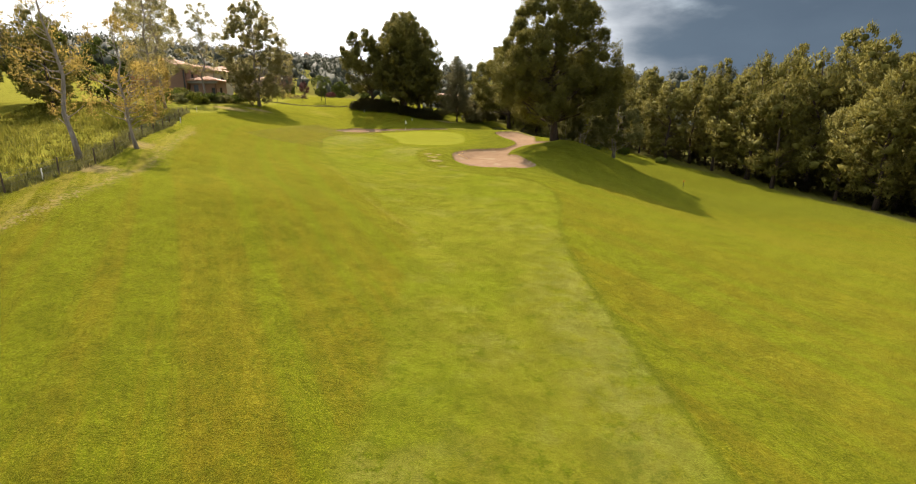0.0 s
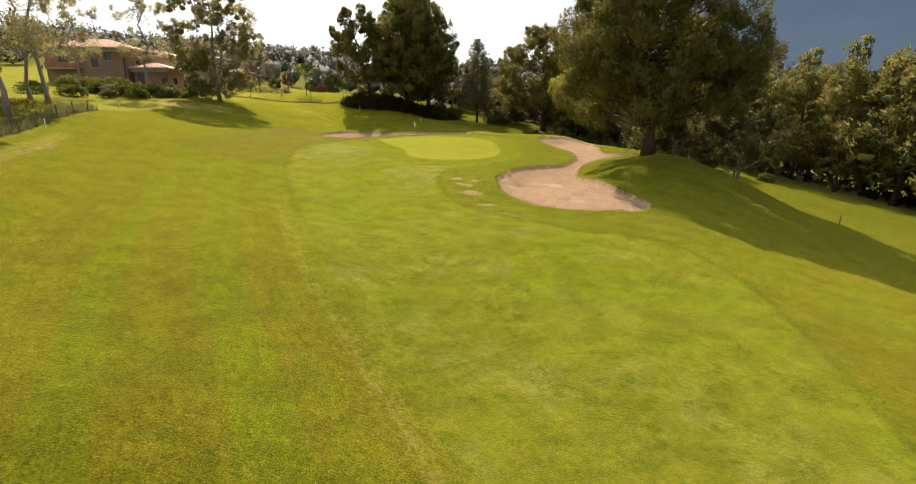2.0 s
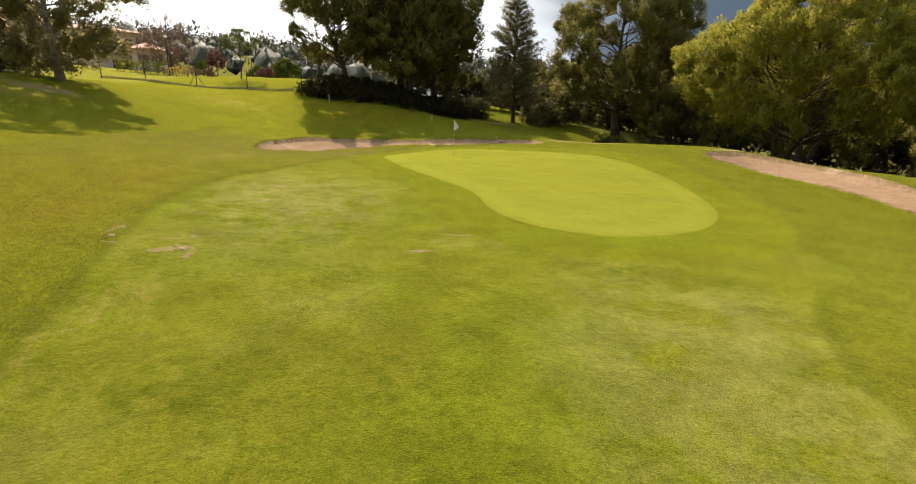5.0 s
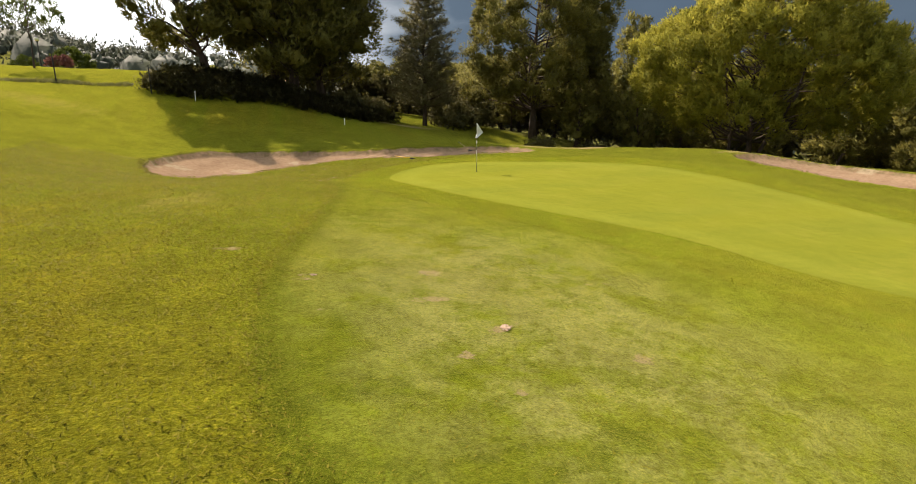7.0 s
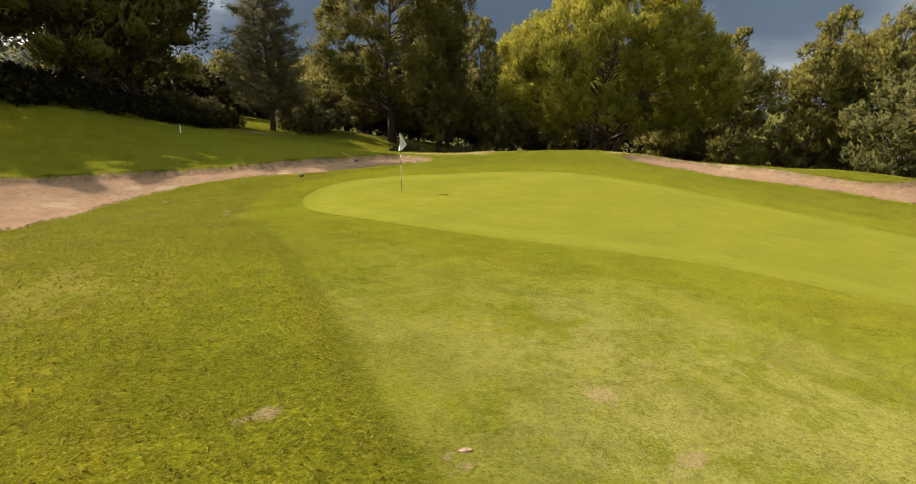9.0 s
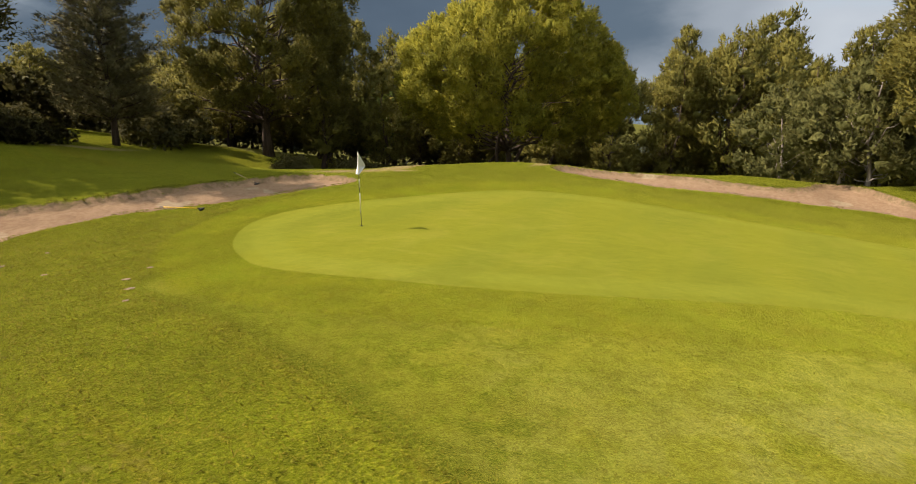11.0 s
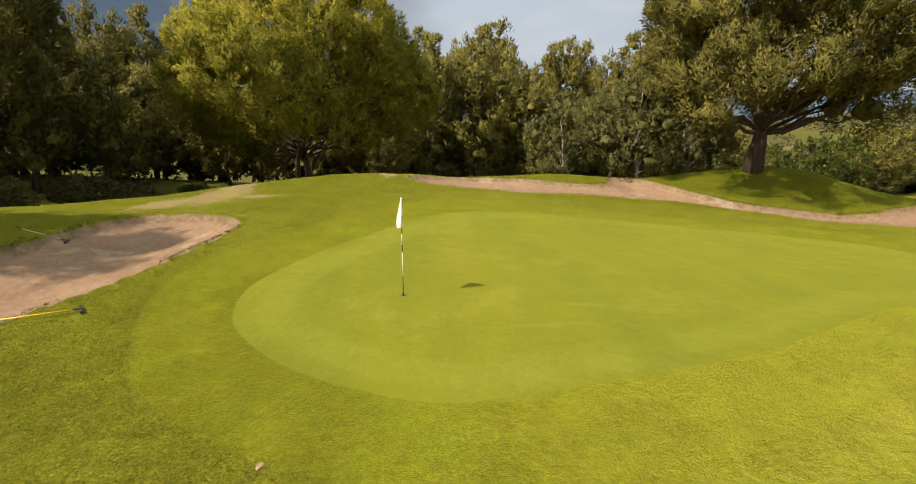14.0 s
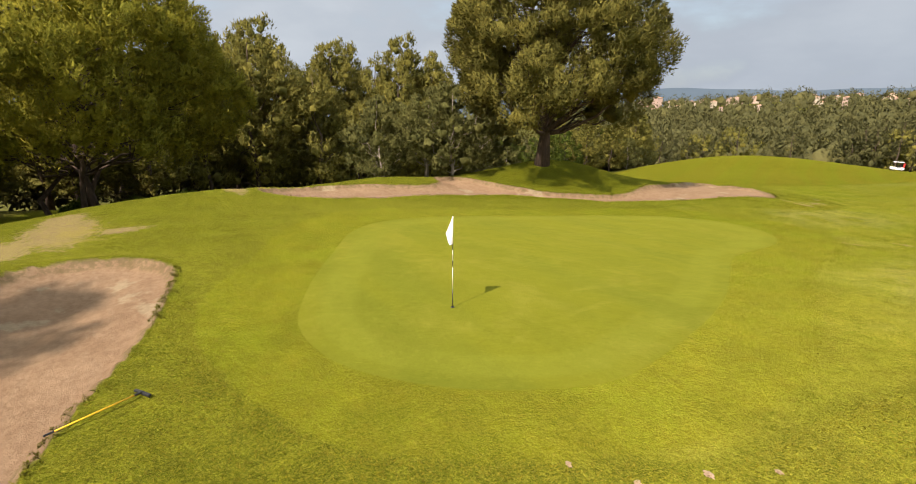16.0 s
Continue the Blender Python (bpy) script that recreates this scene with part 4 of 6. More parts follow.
def make_fir(label, seed, height, radius, bole, leaf, bark, trunk=0.22):
    """A conical fir: whorls of level branches that shorten towards the tip, each thick with needles."""
    rng = np.random.default_rng(seed)
    root = thing("fir_tree", Matrix(), label, "tree")
    bm = bmesh.new()
    tube(bm, wander(rng, (0, 0, -0.4), (0.1, 0, height), 7, 0.008), [trunk * (1.3 if i == 0 else 1.0) * (1 - 0.93 * i / 6) for i in range(7)], 9)
    c, r, axes, out = [], [], [], []
    levels = 22
    for i in range(levels):
        u = i / (levels - 1)
        z = bole + (height - bole - 0.3) * u ** 0.92
        reach = radius * (1 - u) ** 0.66 * (0.78 + 0.34 * rng.random()) * (0.80 + 0.20 * min(1, u * 5)) + 0.18
        n = int(5 + 4 * (1 - u) + 2 * rng.random())
        for j in range(n):
            ang = 6.283 * (j + 0.6 * rng.random()) / n + i
            far = reach * (0.70 + 0.42 * rng.random())
            tip = np.array([math.cos(ang) * far, math.sin(ang) * far, z + far * (0.16 + 0.12 * rng.random())])
            a = np.array([0.1 * z / height, 0, z - 0.06 * far])
            tube(bm, [tuple(a), tuple((a + tip) / 2 - (0, 0, 0.04 * far)), tuple(tip)], [0.045 * (1 - 0.7 * u), 0.028, 0.01], 5, False)
            for s in np.arange(0.30, 1.01, 0.34 / max(far, 0.5)):
                side = rng.normal(size=3) * np.array([0.20, 0.20, 0.06]) * far * 0.45
                c.append(a + (tip - a) * s + side * s)
                r.append(0.40 + 0.16 * rng.random() + 0.10 * (1 - u))
                axes.append((math.cos(ang), math.sin(ang), 0.45))
                out.append((math.cos(ang) * 0.8, math.sin(ang) * 0.8, 0.8))
    part("trunk", bm, bark, root, smooth=True)
    part("crown", plumes(rng, "crown", np.array(c), np.array(r), np.array(axes), np.array(out), 60, 0.26, 0.13, 1.5, loose=0.35, reach=(0.1, 0.95)), leaf, root)
    return root


def put(tree, x, y, turn=0.0, scale=1.0, tall=1.0, sink=0.0):
    """Stands an own tree at its place on the ground."""
    tree.matrix_basis = pose(x, y, gz(x, y) - sink, 0, 0, turn) @ Matrix.Diagonal((scale, scale, scale * tall, 1))
    return tree


def copy_at(tree, x, y, turn, scale=1.0, tall=1.0, sink=0.0):
    return copy_thing(tree, pose(x, y, gz(x, y) - sink, 0, 0, turn) @ Matrix.Diagonal((scale, scale, scale * tall, 1)))


# the great pine on its mound beside the east bunker
put(make_tree("pine_tree", "great broad pine standing on a grassy mound beside a bunker", 11, 21.0, 7.9, 3.3, M_PINE, M_BARK, 128, 1.8, 15, 110, 0.27, 0.18, "broad", 0.50, (-0.5, 0.2), 0.0, limbs=90, inner=0.2, apart=1.0, group="specimen pines"), 12.7, 75.1, 20)
# the domed pine behind the green
put(make_tree("pine_tree", "broad domed umbrella pine with sunlit yellow-green needles", 23, 16.6, 9.3, 4.2, M_STONE_PINE, M_BARK, 210, 1.45, 10, 92, 0.26, 0.18, "umbrella", 0.28, (0, 0), 0.0, stems=4, limbs=110, inner=0.12, upright=1.1, apart=0.95, group="specimen pines"), 19.5, 107.0, 40)
# the open pine at the end of the green
put(make_tree("pine_tree", "open-crowned pine with a dark forked trunk", 31, 18.6, 8.6, 3.6, M_PINE, M_BARK, 100, 1.6, 12, 84, 0.30, 0.18, "egg", 0.42, (-0.4, 0), 0.08, stems=1, limbs=90, apart=0.95, group="specimen pines"), 10.6, 127.5, 75)
# the slim dark fir
put(make_fir("slim grey-green conical fir on the lawn", 41, 14.8, 4.1, 2.0, M_FIR, M_BARK), -1.9, 129.0, 0)
# the tall dark pines on the bank
put(make_tree("pine_tree", "tall leaning pine on a shrubby bank", 51, 17.2, 5.1, 2.4, M_PINE, M_BARK, 60, 1.5, 9, 62, 0.44, 0.18, "egg", 0.36, (-3.8, 0.3), 0.0, limbs=60, group="pines on the bank"), -22.2, 131.0, 0)
bank_pine = make_tree("pine_tree", "tall dark pine in a dense clump on the bank", 57, 22.3, 6.4, 2.4, M_PINE, M_BARK, 110, 1.9, 8, 52, 0.44, 0.19, "egg", 0.42, (0.4, 0), 0.0, group="pines on the bank")
put(bank_pine, -14.8, 131.3, 15)
copy_at(bank_pine, -11.4, 134.5, 140, 0.90)
copy_at(bank_pine, -15.8, 135.2, 230, 0.95)

# pines of the wood, several kinds of growth repeated
WOOD = [
    make_tree("wood_pine", "tall dark pine of the close wood beside the fairway", 61, 21.5, 4.6, 1.6, M_PINE, M_BARK, 60, 1.7, 8, 24, 0.50, 0.18, "tall", 0.30, (0.5, 0), 0.0, limbs=14, group="pines of the wood"),
    make_tree("wood_pine", "broad dark pine of the close wood beside the fairway", 67, 19.5, 5.2, 1.9, M_PINE, M_BARK, 60, 1.8, 8, 24, 0.50, 0.18, "round", 0.32, (-0.5, 0.4), 0.0, limbs=14, group="pines of the wood"),
    make_tree("wood_pine", "slender dark pine of the close wood beside the fairway", 71, 23.0, 4.0, 2.4, M_PINE, M_BARK, 56, 1.6, 8, 24, 0.50, 0.18, "flame", 0.27, (0.2, 0.7), 0.0, limbs=14, group="pines of the wood"),
    make_tree("wood_pine", "low bushy pine at the skirt of the wood", 79, 13.0, 4.2, 0.9, M_PINE, M_BARK, 46, 1.4, 7, 24, 0.46, 0.18, "flame", 0.22, (0.3, 0.2), 0.0, limbs=12, group="pines of the wood"),
]
WOOD += [
    make_tree("broadleaf_tree", "rounded mid-green broadleaf tree at the edge of the wood", 101, 11.0, 4.2, 0.7, M_SHRUB, M_BARK, 46, 1.2, 5, 26, 0.34, 0.28, "round", 0.2, (0.2, 0.1), 0.0, limbs=12, loose=0.45, group="trees of the wood edge"),
    make_tree("broadleaf_tree", "grey-green shrubby tree at the edge of the wood", 103, 7.5, 3.6, 0.4, M_OLIVE, M_PALEBARK, 40, 1.05, 5, 26, 0.30, 0.28, "round", 0.14, (0.2, 0.1), 0.0, limbs=12, loose=0.45, group="trees of the wood edge"),
]
for k, t in enumerate(WOOD):
    put(t, 57.0 + 3 * k, 60.0 + 9 * k, 40 * k)


def line_at(line, s):
    """The point and way at arc length s along a line."""
    seg = np.linalg.norm(np.diff(line, axis=0), axis=1)
    acc = np.r_[0, np.cumsum(seg)]
    i = int(np.clip(np.searchsorted(acc, s) - 1, 0, len(seg) - 1))
    d = (line[i + 1] - line[i]) / seg[i]
    return line[i] + d * (s - acc[i]), d


def plant_wood():
    rng = np.random.default_rng(5)
    total = np.linalg.norm(np.diff(L_WOODS, axis=0), axis=1).sum()
    for row, (off, gap, lo, hi) in enumerate([(3.6, 6.6, 0.72, 1.04), (8.8, 6.8, 0.88, 1.08), (15.0, 10.5, 0.98, 1.15)]):
        s = 62.0 + row * 2.5
        while s < total - 8:
            p, d = line_at(L_WOODS, s)
            q = p + np.array([d[1], -d[0]]) * (off + rng.normal() * (1.9 if row == 0 else 1.0))
            k = int(rng.integers(0, 3)) if row else int(rng.choice([0, 1, 1, 2, 3, 3]))
            if p[1] < 56:
                k = int(rng.choice([3, 4, 4, 5]))
            if p[1] > 110:
                k = int(rng.choice([3, 3, 3, 4]))
            if np.hypot(q[0] - 19.5, q[1] - 107) > 6.5 and np.hypot(q[0] - 10.6, q[1] - 127.5) > 6.0:
                copy_at(WOOD[k], q[0], q[1], rng.random() * 360, (lo + (hi - lo) * rng.random()) * (0.82 if p[1] > 110 else np.interp(p[1], [58, 70, 88, 92, 97, 110], [0.97, 1.08, 1.17, 1.03, 0.86, 0.84])), 0.92 + 0.16 * rng.random())
            s += gap * (0.75 + 0.5 * rng.random())


plant_wood()
copy_at(WOOD[0], 13.5, 123.5, 50, 0.74)
copy_at(WOOD[2], 17.2, 127.5, 160, 0.72)
olive = make_tree("olive_tree", "small rounded olive tree at the foot of the mound", 83, 8.4, 3.9, 1.4, M_OLIVE, M_PALEBARK, 44, 0.95, 6, 60, 0.22, 0.26, "round", 0.16, (0.4, 0), 0.06, stems=2, limbs=40, loose=0.4, group="small trees")
put(olive, 21.4, 75.8, 0)
copy_at(WOOD[5], 15.6, 82.2, 140, 1.0, 1.0)
copy_at(WOOD[5], 20.2, 86.5, 40, 0.9, 1.1)
copy_at(WOOD[0], 31.0, 134.5, 20, 0.86, 1.0)
copy_at(WOOD[1], 34.4, 131.0, 120, 0.92, 1.0)
copy_at(WOOD[2], 38.0, 128.0, 200, 0.84, 1.0)
copy_at(olive, 18.2, 83.2, 250, 0.95, 0.95)

# thin garden trees on the west side
euca = make_tree("eucalyptus_tree", "bushy grey-green tree shading the bank beside the lawn", 91, 20.0, 6.2, 0.5, M_EUCA, M_PALEBARK, 150, 1.4, 7, 54, 0.32, 0.19, "tall", 0.28, (-0.6, 0), 0.0, stems=2, limbs=60, loose=0.5, upright=0.3, group="garden trees")
put(euca, -41.8, 109.0, 0)
birch = make_tree("eucalyptus_tree", "tall thin pale-barked tree beside the brick house", 93, 19.0, 3.6, 4.4, M_EUCA, M_PALEBARK, 60, 1.05, 5, 60, 0.25, 0.15, "tall", 0.22, (0.4, 0.3), 0.14, core=False, limbs=60, loose=0.5, droop=0.9, group="garden trees")
put(birch, -53.6, 110.4, 0)
copy_at(birch, -42.6, 76.0, 130, 0.9)
copy_at(birch, -39.0, 67.0, 60, 0.95)
copy_at(birch, -47.5, 80.0, 220, 0.85)
copy_at(birch, -56.5, 100.0, 190, 0.9)
yellow = make_tree("autumn_tree", "thin leaning tree with sparse yellow leaves", 97, 10.5, 3.2, 2.0, M_YELLOW, M_PALEBARK, 44, 0.95, 5, 44, 0.15, 0.26, "round", 0.15, (-0.9, 0.3), 0.14, core=False, limbs=44, loose=0.6, group="yellowing trees")
put(yellow, -27.2, 43.5, 0)
bare_tree = make_tree("autumn_tree", "tall thin tree with few brownish yellow leaves", 99, 14.0, 2.5, 2.4, M_YELLOW, M_PALEBARK, 34, 0.85, 4, 30, 0.14, 0.26, "tall", 0.18, (-1.6, 0.3), 0.22, core=False, limbs=34, loose=0.6, group="yellowing trees")
put(bare_tree, -26.6, 36.0, 0)
for k, (x, y, s) in enumerate([(-46.5, 60.0, 0.52), (-51.0, 66.0, 0.60), (-56.0, 72.0, 0.66), (-50.0, 75.0, 0.55), (-61.0, 66.0, 0.7), (-55.0, 58.0, 0.55)]):
    copy_at(WOOD[(1, 4)[k % 2]] if k % 2 else WOOD[1], x, y, 57 * k, s if k % 2 == 0 else s * 1.5)
for x, y, s in [(-52, 52, 1.0), (-58, 62, 0.9), (-62, 48, 1.1), (-66, 72, 1.0)]:
    copy_at(WOOD[3], x, y, 40 * x, s)


# ---------------------------------------------------------------- shrubs and hedges
def make_shrub(name, label, seed, rx, ry, h, leaf, blades=2500, size=0.22, clumps=26, category="shrub", group="", slim=0.5):
    """A rounded, uneven shrub with stems, at the origin."""
    rng = np.random.default_rng(seed)
    root = thing(name, Matrix(), label, category, group)
    a, k = rng.random(clumps) * 6.283, np.sqrt(rng.random(clumps))
    z = h * (0.22 + 0.62 * rng.random(clumps)) * (1.05 - 0.45 * k)
    c = np.c_[np.cos(a) * k * rx, np.sin(a) * k * ry, z]
    bm = bmesh.new()
    for i in range(min(9, clumps)):
        tube(bm, wander(rng, (c[i, 0] * 0.25, c[i, 1] * 0.25, -0.15), c[i], 4, 0.06), [0.035, 0.028, 0.02, 0.01], 5, False)
    part("stem", bm, M_BARK, root)
    r = (0.24 + 0.2 * rng.random(clumps)) * min(rx, ry, h) * 1.1
    part("foliage", blades_mesh("foliage", sprays(rng, c, r, max(4, blades // clumps), size, slim, 0.85, 0.5)), leaf, root)
    return root


def foliage_strip(name, label, seed, line, depth, h, leaf, count, size, blades_each=22, category="undergrowth", radius=0.7, side=1):
    """Growth that nobody could count, along a line: one object."""
    rng = np.random.default_rng(seed)
    line = np.asarray(line, float)
    total = np.linalg.norm(np.diff(line, axis=0), axis=1).sum()
    pts = []
    for s in rng.random(count) * total:
        p, d = line_at(line, s)
        q = p + np.array([d[1], -d[0]]) * side * depth * rng.random()
        pts.append((q[0], q[1]))
    pts = np.array(pts)
    z = ground_z(pts[:, 0], pts[:, 1])
    hh = h * (0.15 + 0.75 * rng.random(count) ** 0.8)
    c = np.c_[pts, z + hh]
    me = blades_mesh(name, sprays(rng, c, radius * (0.6 + 0.8 * rng.random(count)), blades_each, size, 0.45, 0.8, 0.4))
    mass = np.repeat(c, blades_each * 4, 0)
    v = np.empty(len(mass) * 3, np.float32)
    me.vertices.foreach_get("co", v)
    soft_normals(me, unit(v.reshape(-1, 3) - mass) + np.array([0, 0, 0.5]) + np.repeat(rng.normal(size=(len(mass) // 4, 3)) * 0.3, 4, 0))
    return tagged(obj(name, me, leaf), label, category, kind="stuff")


foliage_strip("undergrowth", "dark undergrowth inside the pine wood", 201, L_WOODS[3:] + np.array([4.5, 3.5]), 7.0, 1.6, M_DARKSHRUB, 900, 0.45, 22, radius=0.8)
foliage_strip("undergrowth", "dense dark thicket deep in the pine wood", 203, L_WOODS[3:] + np.array([8.5, 6.0]), 9.0, 6.5, M_DARKSHRUB, 2100, 0.95, 15, radius=1.9)
foliage_strip("undergrowth", "dark ivy and scrub under the bank pines", 205, [(-27.5, 125.2), (-24.0, 124.2), (-16.0, 124.6), (-9.0, 124.4), (-5.0, 127.0)], -7.0, 0.9, M_DARKSHRUB, 1500, 0.26, 22, radius=0.5)
foliage_strip("undergrowth", "dark thicket behind the bank pines and the fir", 207, [(-16.0, 142.0), (-6.0, 141.0), (2.0, 140.0), (12.0, 138.0)], -6.0, 4.5, M_DARKSHRUB, 420, 0.6, 24, radius=1.2)


def tall_grass(name, label, seed, line, near, far, count, h, leaf, width=0.012):
    """Thin upright blades in a band beside a line: one object."""
    rng = np.random.default_rng(seed)
    line = np.asarray(line, float)
    total = np.linalg.norm(np.diff(line, axis=0), axis=1).sum()
    pts = []
    for q in rng.random(count // 6) * total:
        p, d = line_at(line, q)
        pts.append(p - np.array([d[1], -d[0]]) * (near + (far - near) * rng.random()))
    pts = np.repeat(np.array(pts), 6, 0) + rng.normal(size=(len(pts) * 6, 2)) * 0.10
    patch = np.array([noise.noise(Vector((a * 0.22, b * 0.22, 5.0))) for a, b in pts])
    z = ground_z(pts[:, 0], pts[:, 1])
    n = len(pts)
    hh = h * (0.35 + 0.65 * rng.random(n)) * (0.75 + 0.6 * patch)
    a = rng.random(n) * 6.283
    w = width * (0.6 + 0.8 * rng.random(n))
    tip = rng.normal(size=(n, 2)) * hh[:, None] * 0.28
    v = np.stack([np.c_[pts[:, 0] + np.cos(a) * w, pts[:, 1] + np.sin(a) * w, z - 0.03], np.c_[pts[:, 0] - np.cos(a) * w, pts[:, 1] - np.sin(a) * w, z - 0.03], np.c_[pts + tip, z + hh]], 1).reshape(-1, 3)
    me = needle_mesh(name, v)
    soft_normals(me, np.repeat(np.c_[rng.normal(size=(n, 2)) * 0.45, np.ones(n)], 3, 0))
    return tagged(obj(name, me, leaf), label, "grass", kind="stuff")


tall_grass("meadow_growth", "tall pale meadow grass behind the wire fence", 209, L_FENCE, 0.6, 16.0, 54000, 0.62, M_GRASS, 0.030)
tall_grass("fence_growth", "long grey-green grass grown into the wire fence", 211, L_FENCE[2:], -0.15, 1.3, 22000, 0.85, M_OLIVE, 0.018)

GARDEN = [
    make_shrub("garden_shrub", "sunlit yellow-green garden shrub below the brick house", 221, 2.2, 1.6, 1.9, M_HEDGE, 2600, 0.26, 30, group="garden shrubs"),
    make_shrub("garden_shrub", "dense mid-green garden shrub below the brick house", 223, 2.0, 1.5, 1.8, M_SHRUB, 2600, 0.24, 30, group="garden shrubs"),
    make_shrub("garden_shrub", "grey-green flowering shrub on the bank", 227, 1.9, 1.5, 1.6, M_OLIVE, 2400, 0.24, 28, group="garden shrubs"),
]
for k, t in enumerate(GARDEN):
    put(t, -52.5 + 2.2 * k, 104.5 + 1.4 * k, 30 * k)
for k, (x, y, s) in enumerate([(-60.5, 107.5, 1.2), (-57.5, 106.5, 1.1), (-55.0, 105.5, 1.15), (-63.5, 108.0, 1.2), (-50.0, 110.0, 1.0), (-48.6, 106.6, 0.9), (-50.5, 102.5, 0.8), (-47.0, 112.0, 0.95), (-54.0, 109.0, 1.2), (-58.5, 110.0, 1.3), (-46.0, 108.5, 0.7), (-53.5, 101.0, 0.75), (-57.0, 98.5, 0.8), (-61.0, 97.0, 0.9)]):
    copy_at(GARDEN[k % 3], x, y, 47 * k, s)
red_bush = make_shrub("red_shrub", "small dark red shrub on the lawn", 231, 1.3, 1.2, 2.0, M_RED, 1500, 0.22, 20, group="red shrubs")
put(red_bush, -37.3, 150.2)
red_tree = make_tree("plum_tree", "small dark red-leaved plum tree", 233, 6.0, 2.2, 1.4, M_RED, M_BARK, 30, 0.8, 4, 28, 0.22, 0.28, "round", 0.12, (0, 0), 0.0, limbs=14, loose=0.5, group="red trees")
put(red_tree, -45.2, 151.8, 0, 0.72)
young = make_tree("young_tree", "young thin-stemmed tree with a flat light green crown", 237, 6.6, 2.4, 3.4, M_SHRUB, M_BARK, 24, 0.75, 4, 28, 0.24, 0.26, "umbrella", 0.09, (0.2, 0), 0.05, core=False, limbs=24, loose=0.5, group="young trees")
put(young, -35.8, 133.9, 0, 0.92)
twigs = make_tree("bare_tree", "leafless brown twiggy tree beside the white house", 239, 6.0, 2.9, 0.9, M_TWIG, M_BARK, 40, 0.9, 4, 26, 0.5, 0.03, "round", 0.12, (0, 0), 0.0, core=False, limbs=40, loose=0.6, group="bare trees")
put(twigs, -54.0, 151.5, 0, 1.05)
copy_at(twigs, -50.3, 147.7, 100, 1.25, 1.1)
poplar = make_tree("garden_tree", "full mid-green tree at the far side of the lawn", 241, 9.5, 4.6, 0.6, M_SHRUB, M_BARK, 60, 1.3, 6, 46, 0.40, 0.24, "round", 0.2, (0, 0), 0.0, core=False, limbs=20, loose=0.5, group="far garden trees")
put(poplar, -44.0, 190.0, 0, 0.66)
for x, y, s in [(-52, 196, 0.70), (-37, 200, 0.55), (-60, 185, 0.62), (-30, 205, 0.66), (-22, 210, 0.75), (-69, 186, 0.70), (-78, 182, 0.8)]:
    copy_at(poplar, x, y, x * 31, s)
skirt = make_shrub("broad_shrub", "dense dark rounded shrub beside the fir", 243, 2.6, 2.4, 3.6, M_DARKSHRUB, 5200, 0.32, 44, group="shrubs round the fir")
put(skirt, 2.2, 130.2)
for x, y, s in [(5.0, 133.0, 1.1), (-6.0, 134.5, 0.6), (7.8, 121.5, 0.55), (14.0, 120.5, 0.7), (-9.5, 132.0, 0.6), (15.0, 118.0, 0.6)]:
    copy_at(skirt, x, y, x * 53, s)
edge_bush = make_shrub("wood_edge_shrub", "small sunlit green shrub at the foot of the pine wood", 247, 1.1, 1.0, 1.5, M_SHRUB, 1600, 0.2, 20, group="wood edge shrubs")
put(edge_bush, 26.0, 104.5)
for x, y, s in [(30.0, 101.0, 1.2), (36.0, 96.5, 0.9), (22.5, 108.0, 1.0), (16.0, 114.0, 1.1), (13.0, 116.5, 0.9)]:
    copy_at(edge_bush, x, y, x * 41, s)


def make_hedge(label, a, b, h, w, leaf, seed):
    rng = np.random.default_rng(seed)
    a, b = np.array(a, float), np.array(b, float)
    n = int(np.linalg.norm(b - a) / 0.35)
    root = thing("hedge", Matrix.Translation((a[0], a[1], gz(*a))), label, "hedge", "hedges")
    t = rng.random(n * 3)
    p = a + (b - a) * t[:, None] + rng.normal(size=(n * 3, 2)) * w * 0.3
    c = np.c_[p, ground_z(p[:, 0], p[:, 1]) + h * (0.15 + 0.75 * rng.random(n * 3))] - np.array([a[0], a[1], gz(*a)])
    part("foliage", blades_mesh("foliage", sprays(rng, c, np.full(len(c), 0.42), 26, 0.2, 0.5, 0.9, 0.3)), leaf, root)
    for k in np.linspace(0.03, 0.97, 8):
        q = a + (b - a) * k
        z = gz(*q) - gz(*a)
        part("stem", tube_mesh([(q[0] - a[0], q[1] - a[1], z - 0.2), (q[0] - a[0], q[1] - a[1], z + h * 0.7)], [0.05, 0.03], 5), M_BARK, root)


make_hedge("clipped yellow-green hedge before the white house", (-57.6, 146.5), (-49.5, 143.8), 1.9, 1.0, M_HEDGE, 251)
make_hedge("clipped brown beech hedge along the lawn", (-44.4, 138.8), (-40.7, 138.9), 1.15, 0.8, M_TWIG, 253)
make_hedge("low yellow flowering hedge along the lawn", (-48.2, 141.3), (-45.6, 142.0), 1.3, 0.9, M_YELLOW, 255)
tall_grass("terrace_growth", "long dull grass along the edge of the lawn terrace", 257, [(-49.5, 128.6), (-45.2, 128.2), (-37.7, 125.2), (-32.8, 126.8), (-28.0, 127.4)], -0.5, 0.5, 9000, 0.34, M_OLIVE, 0.022)


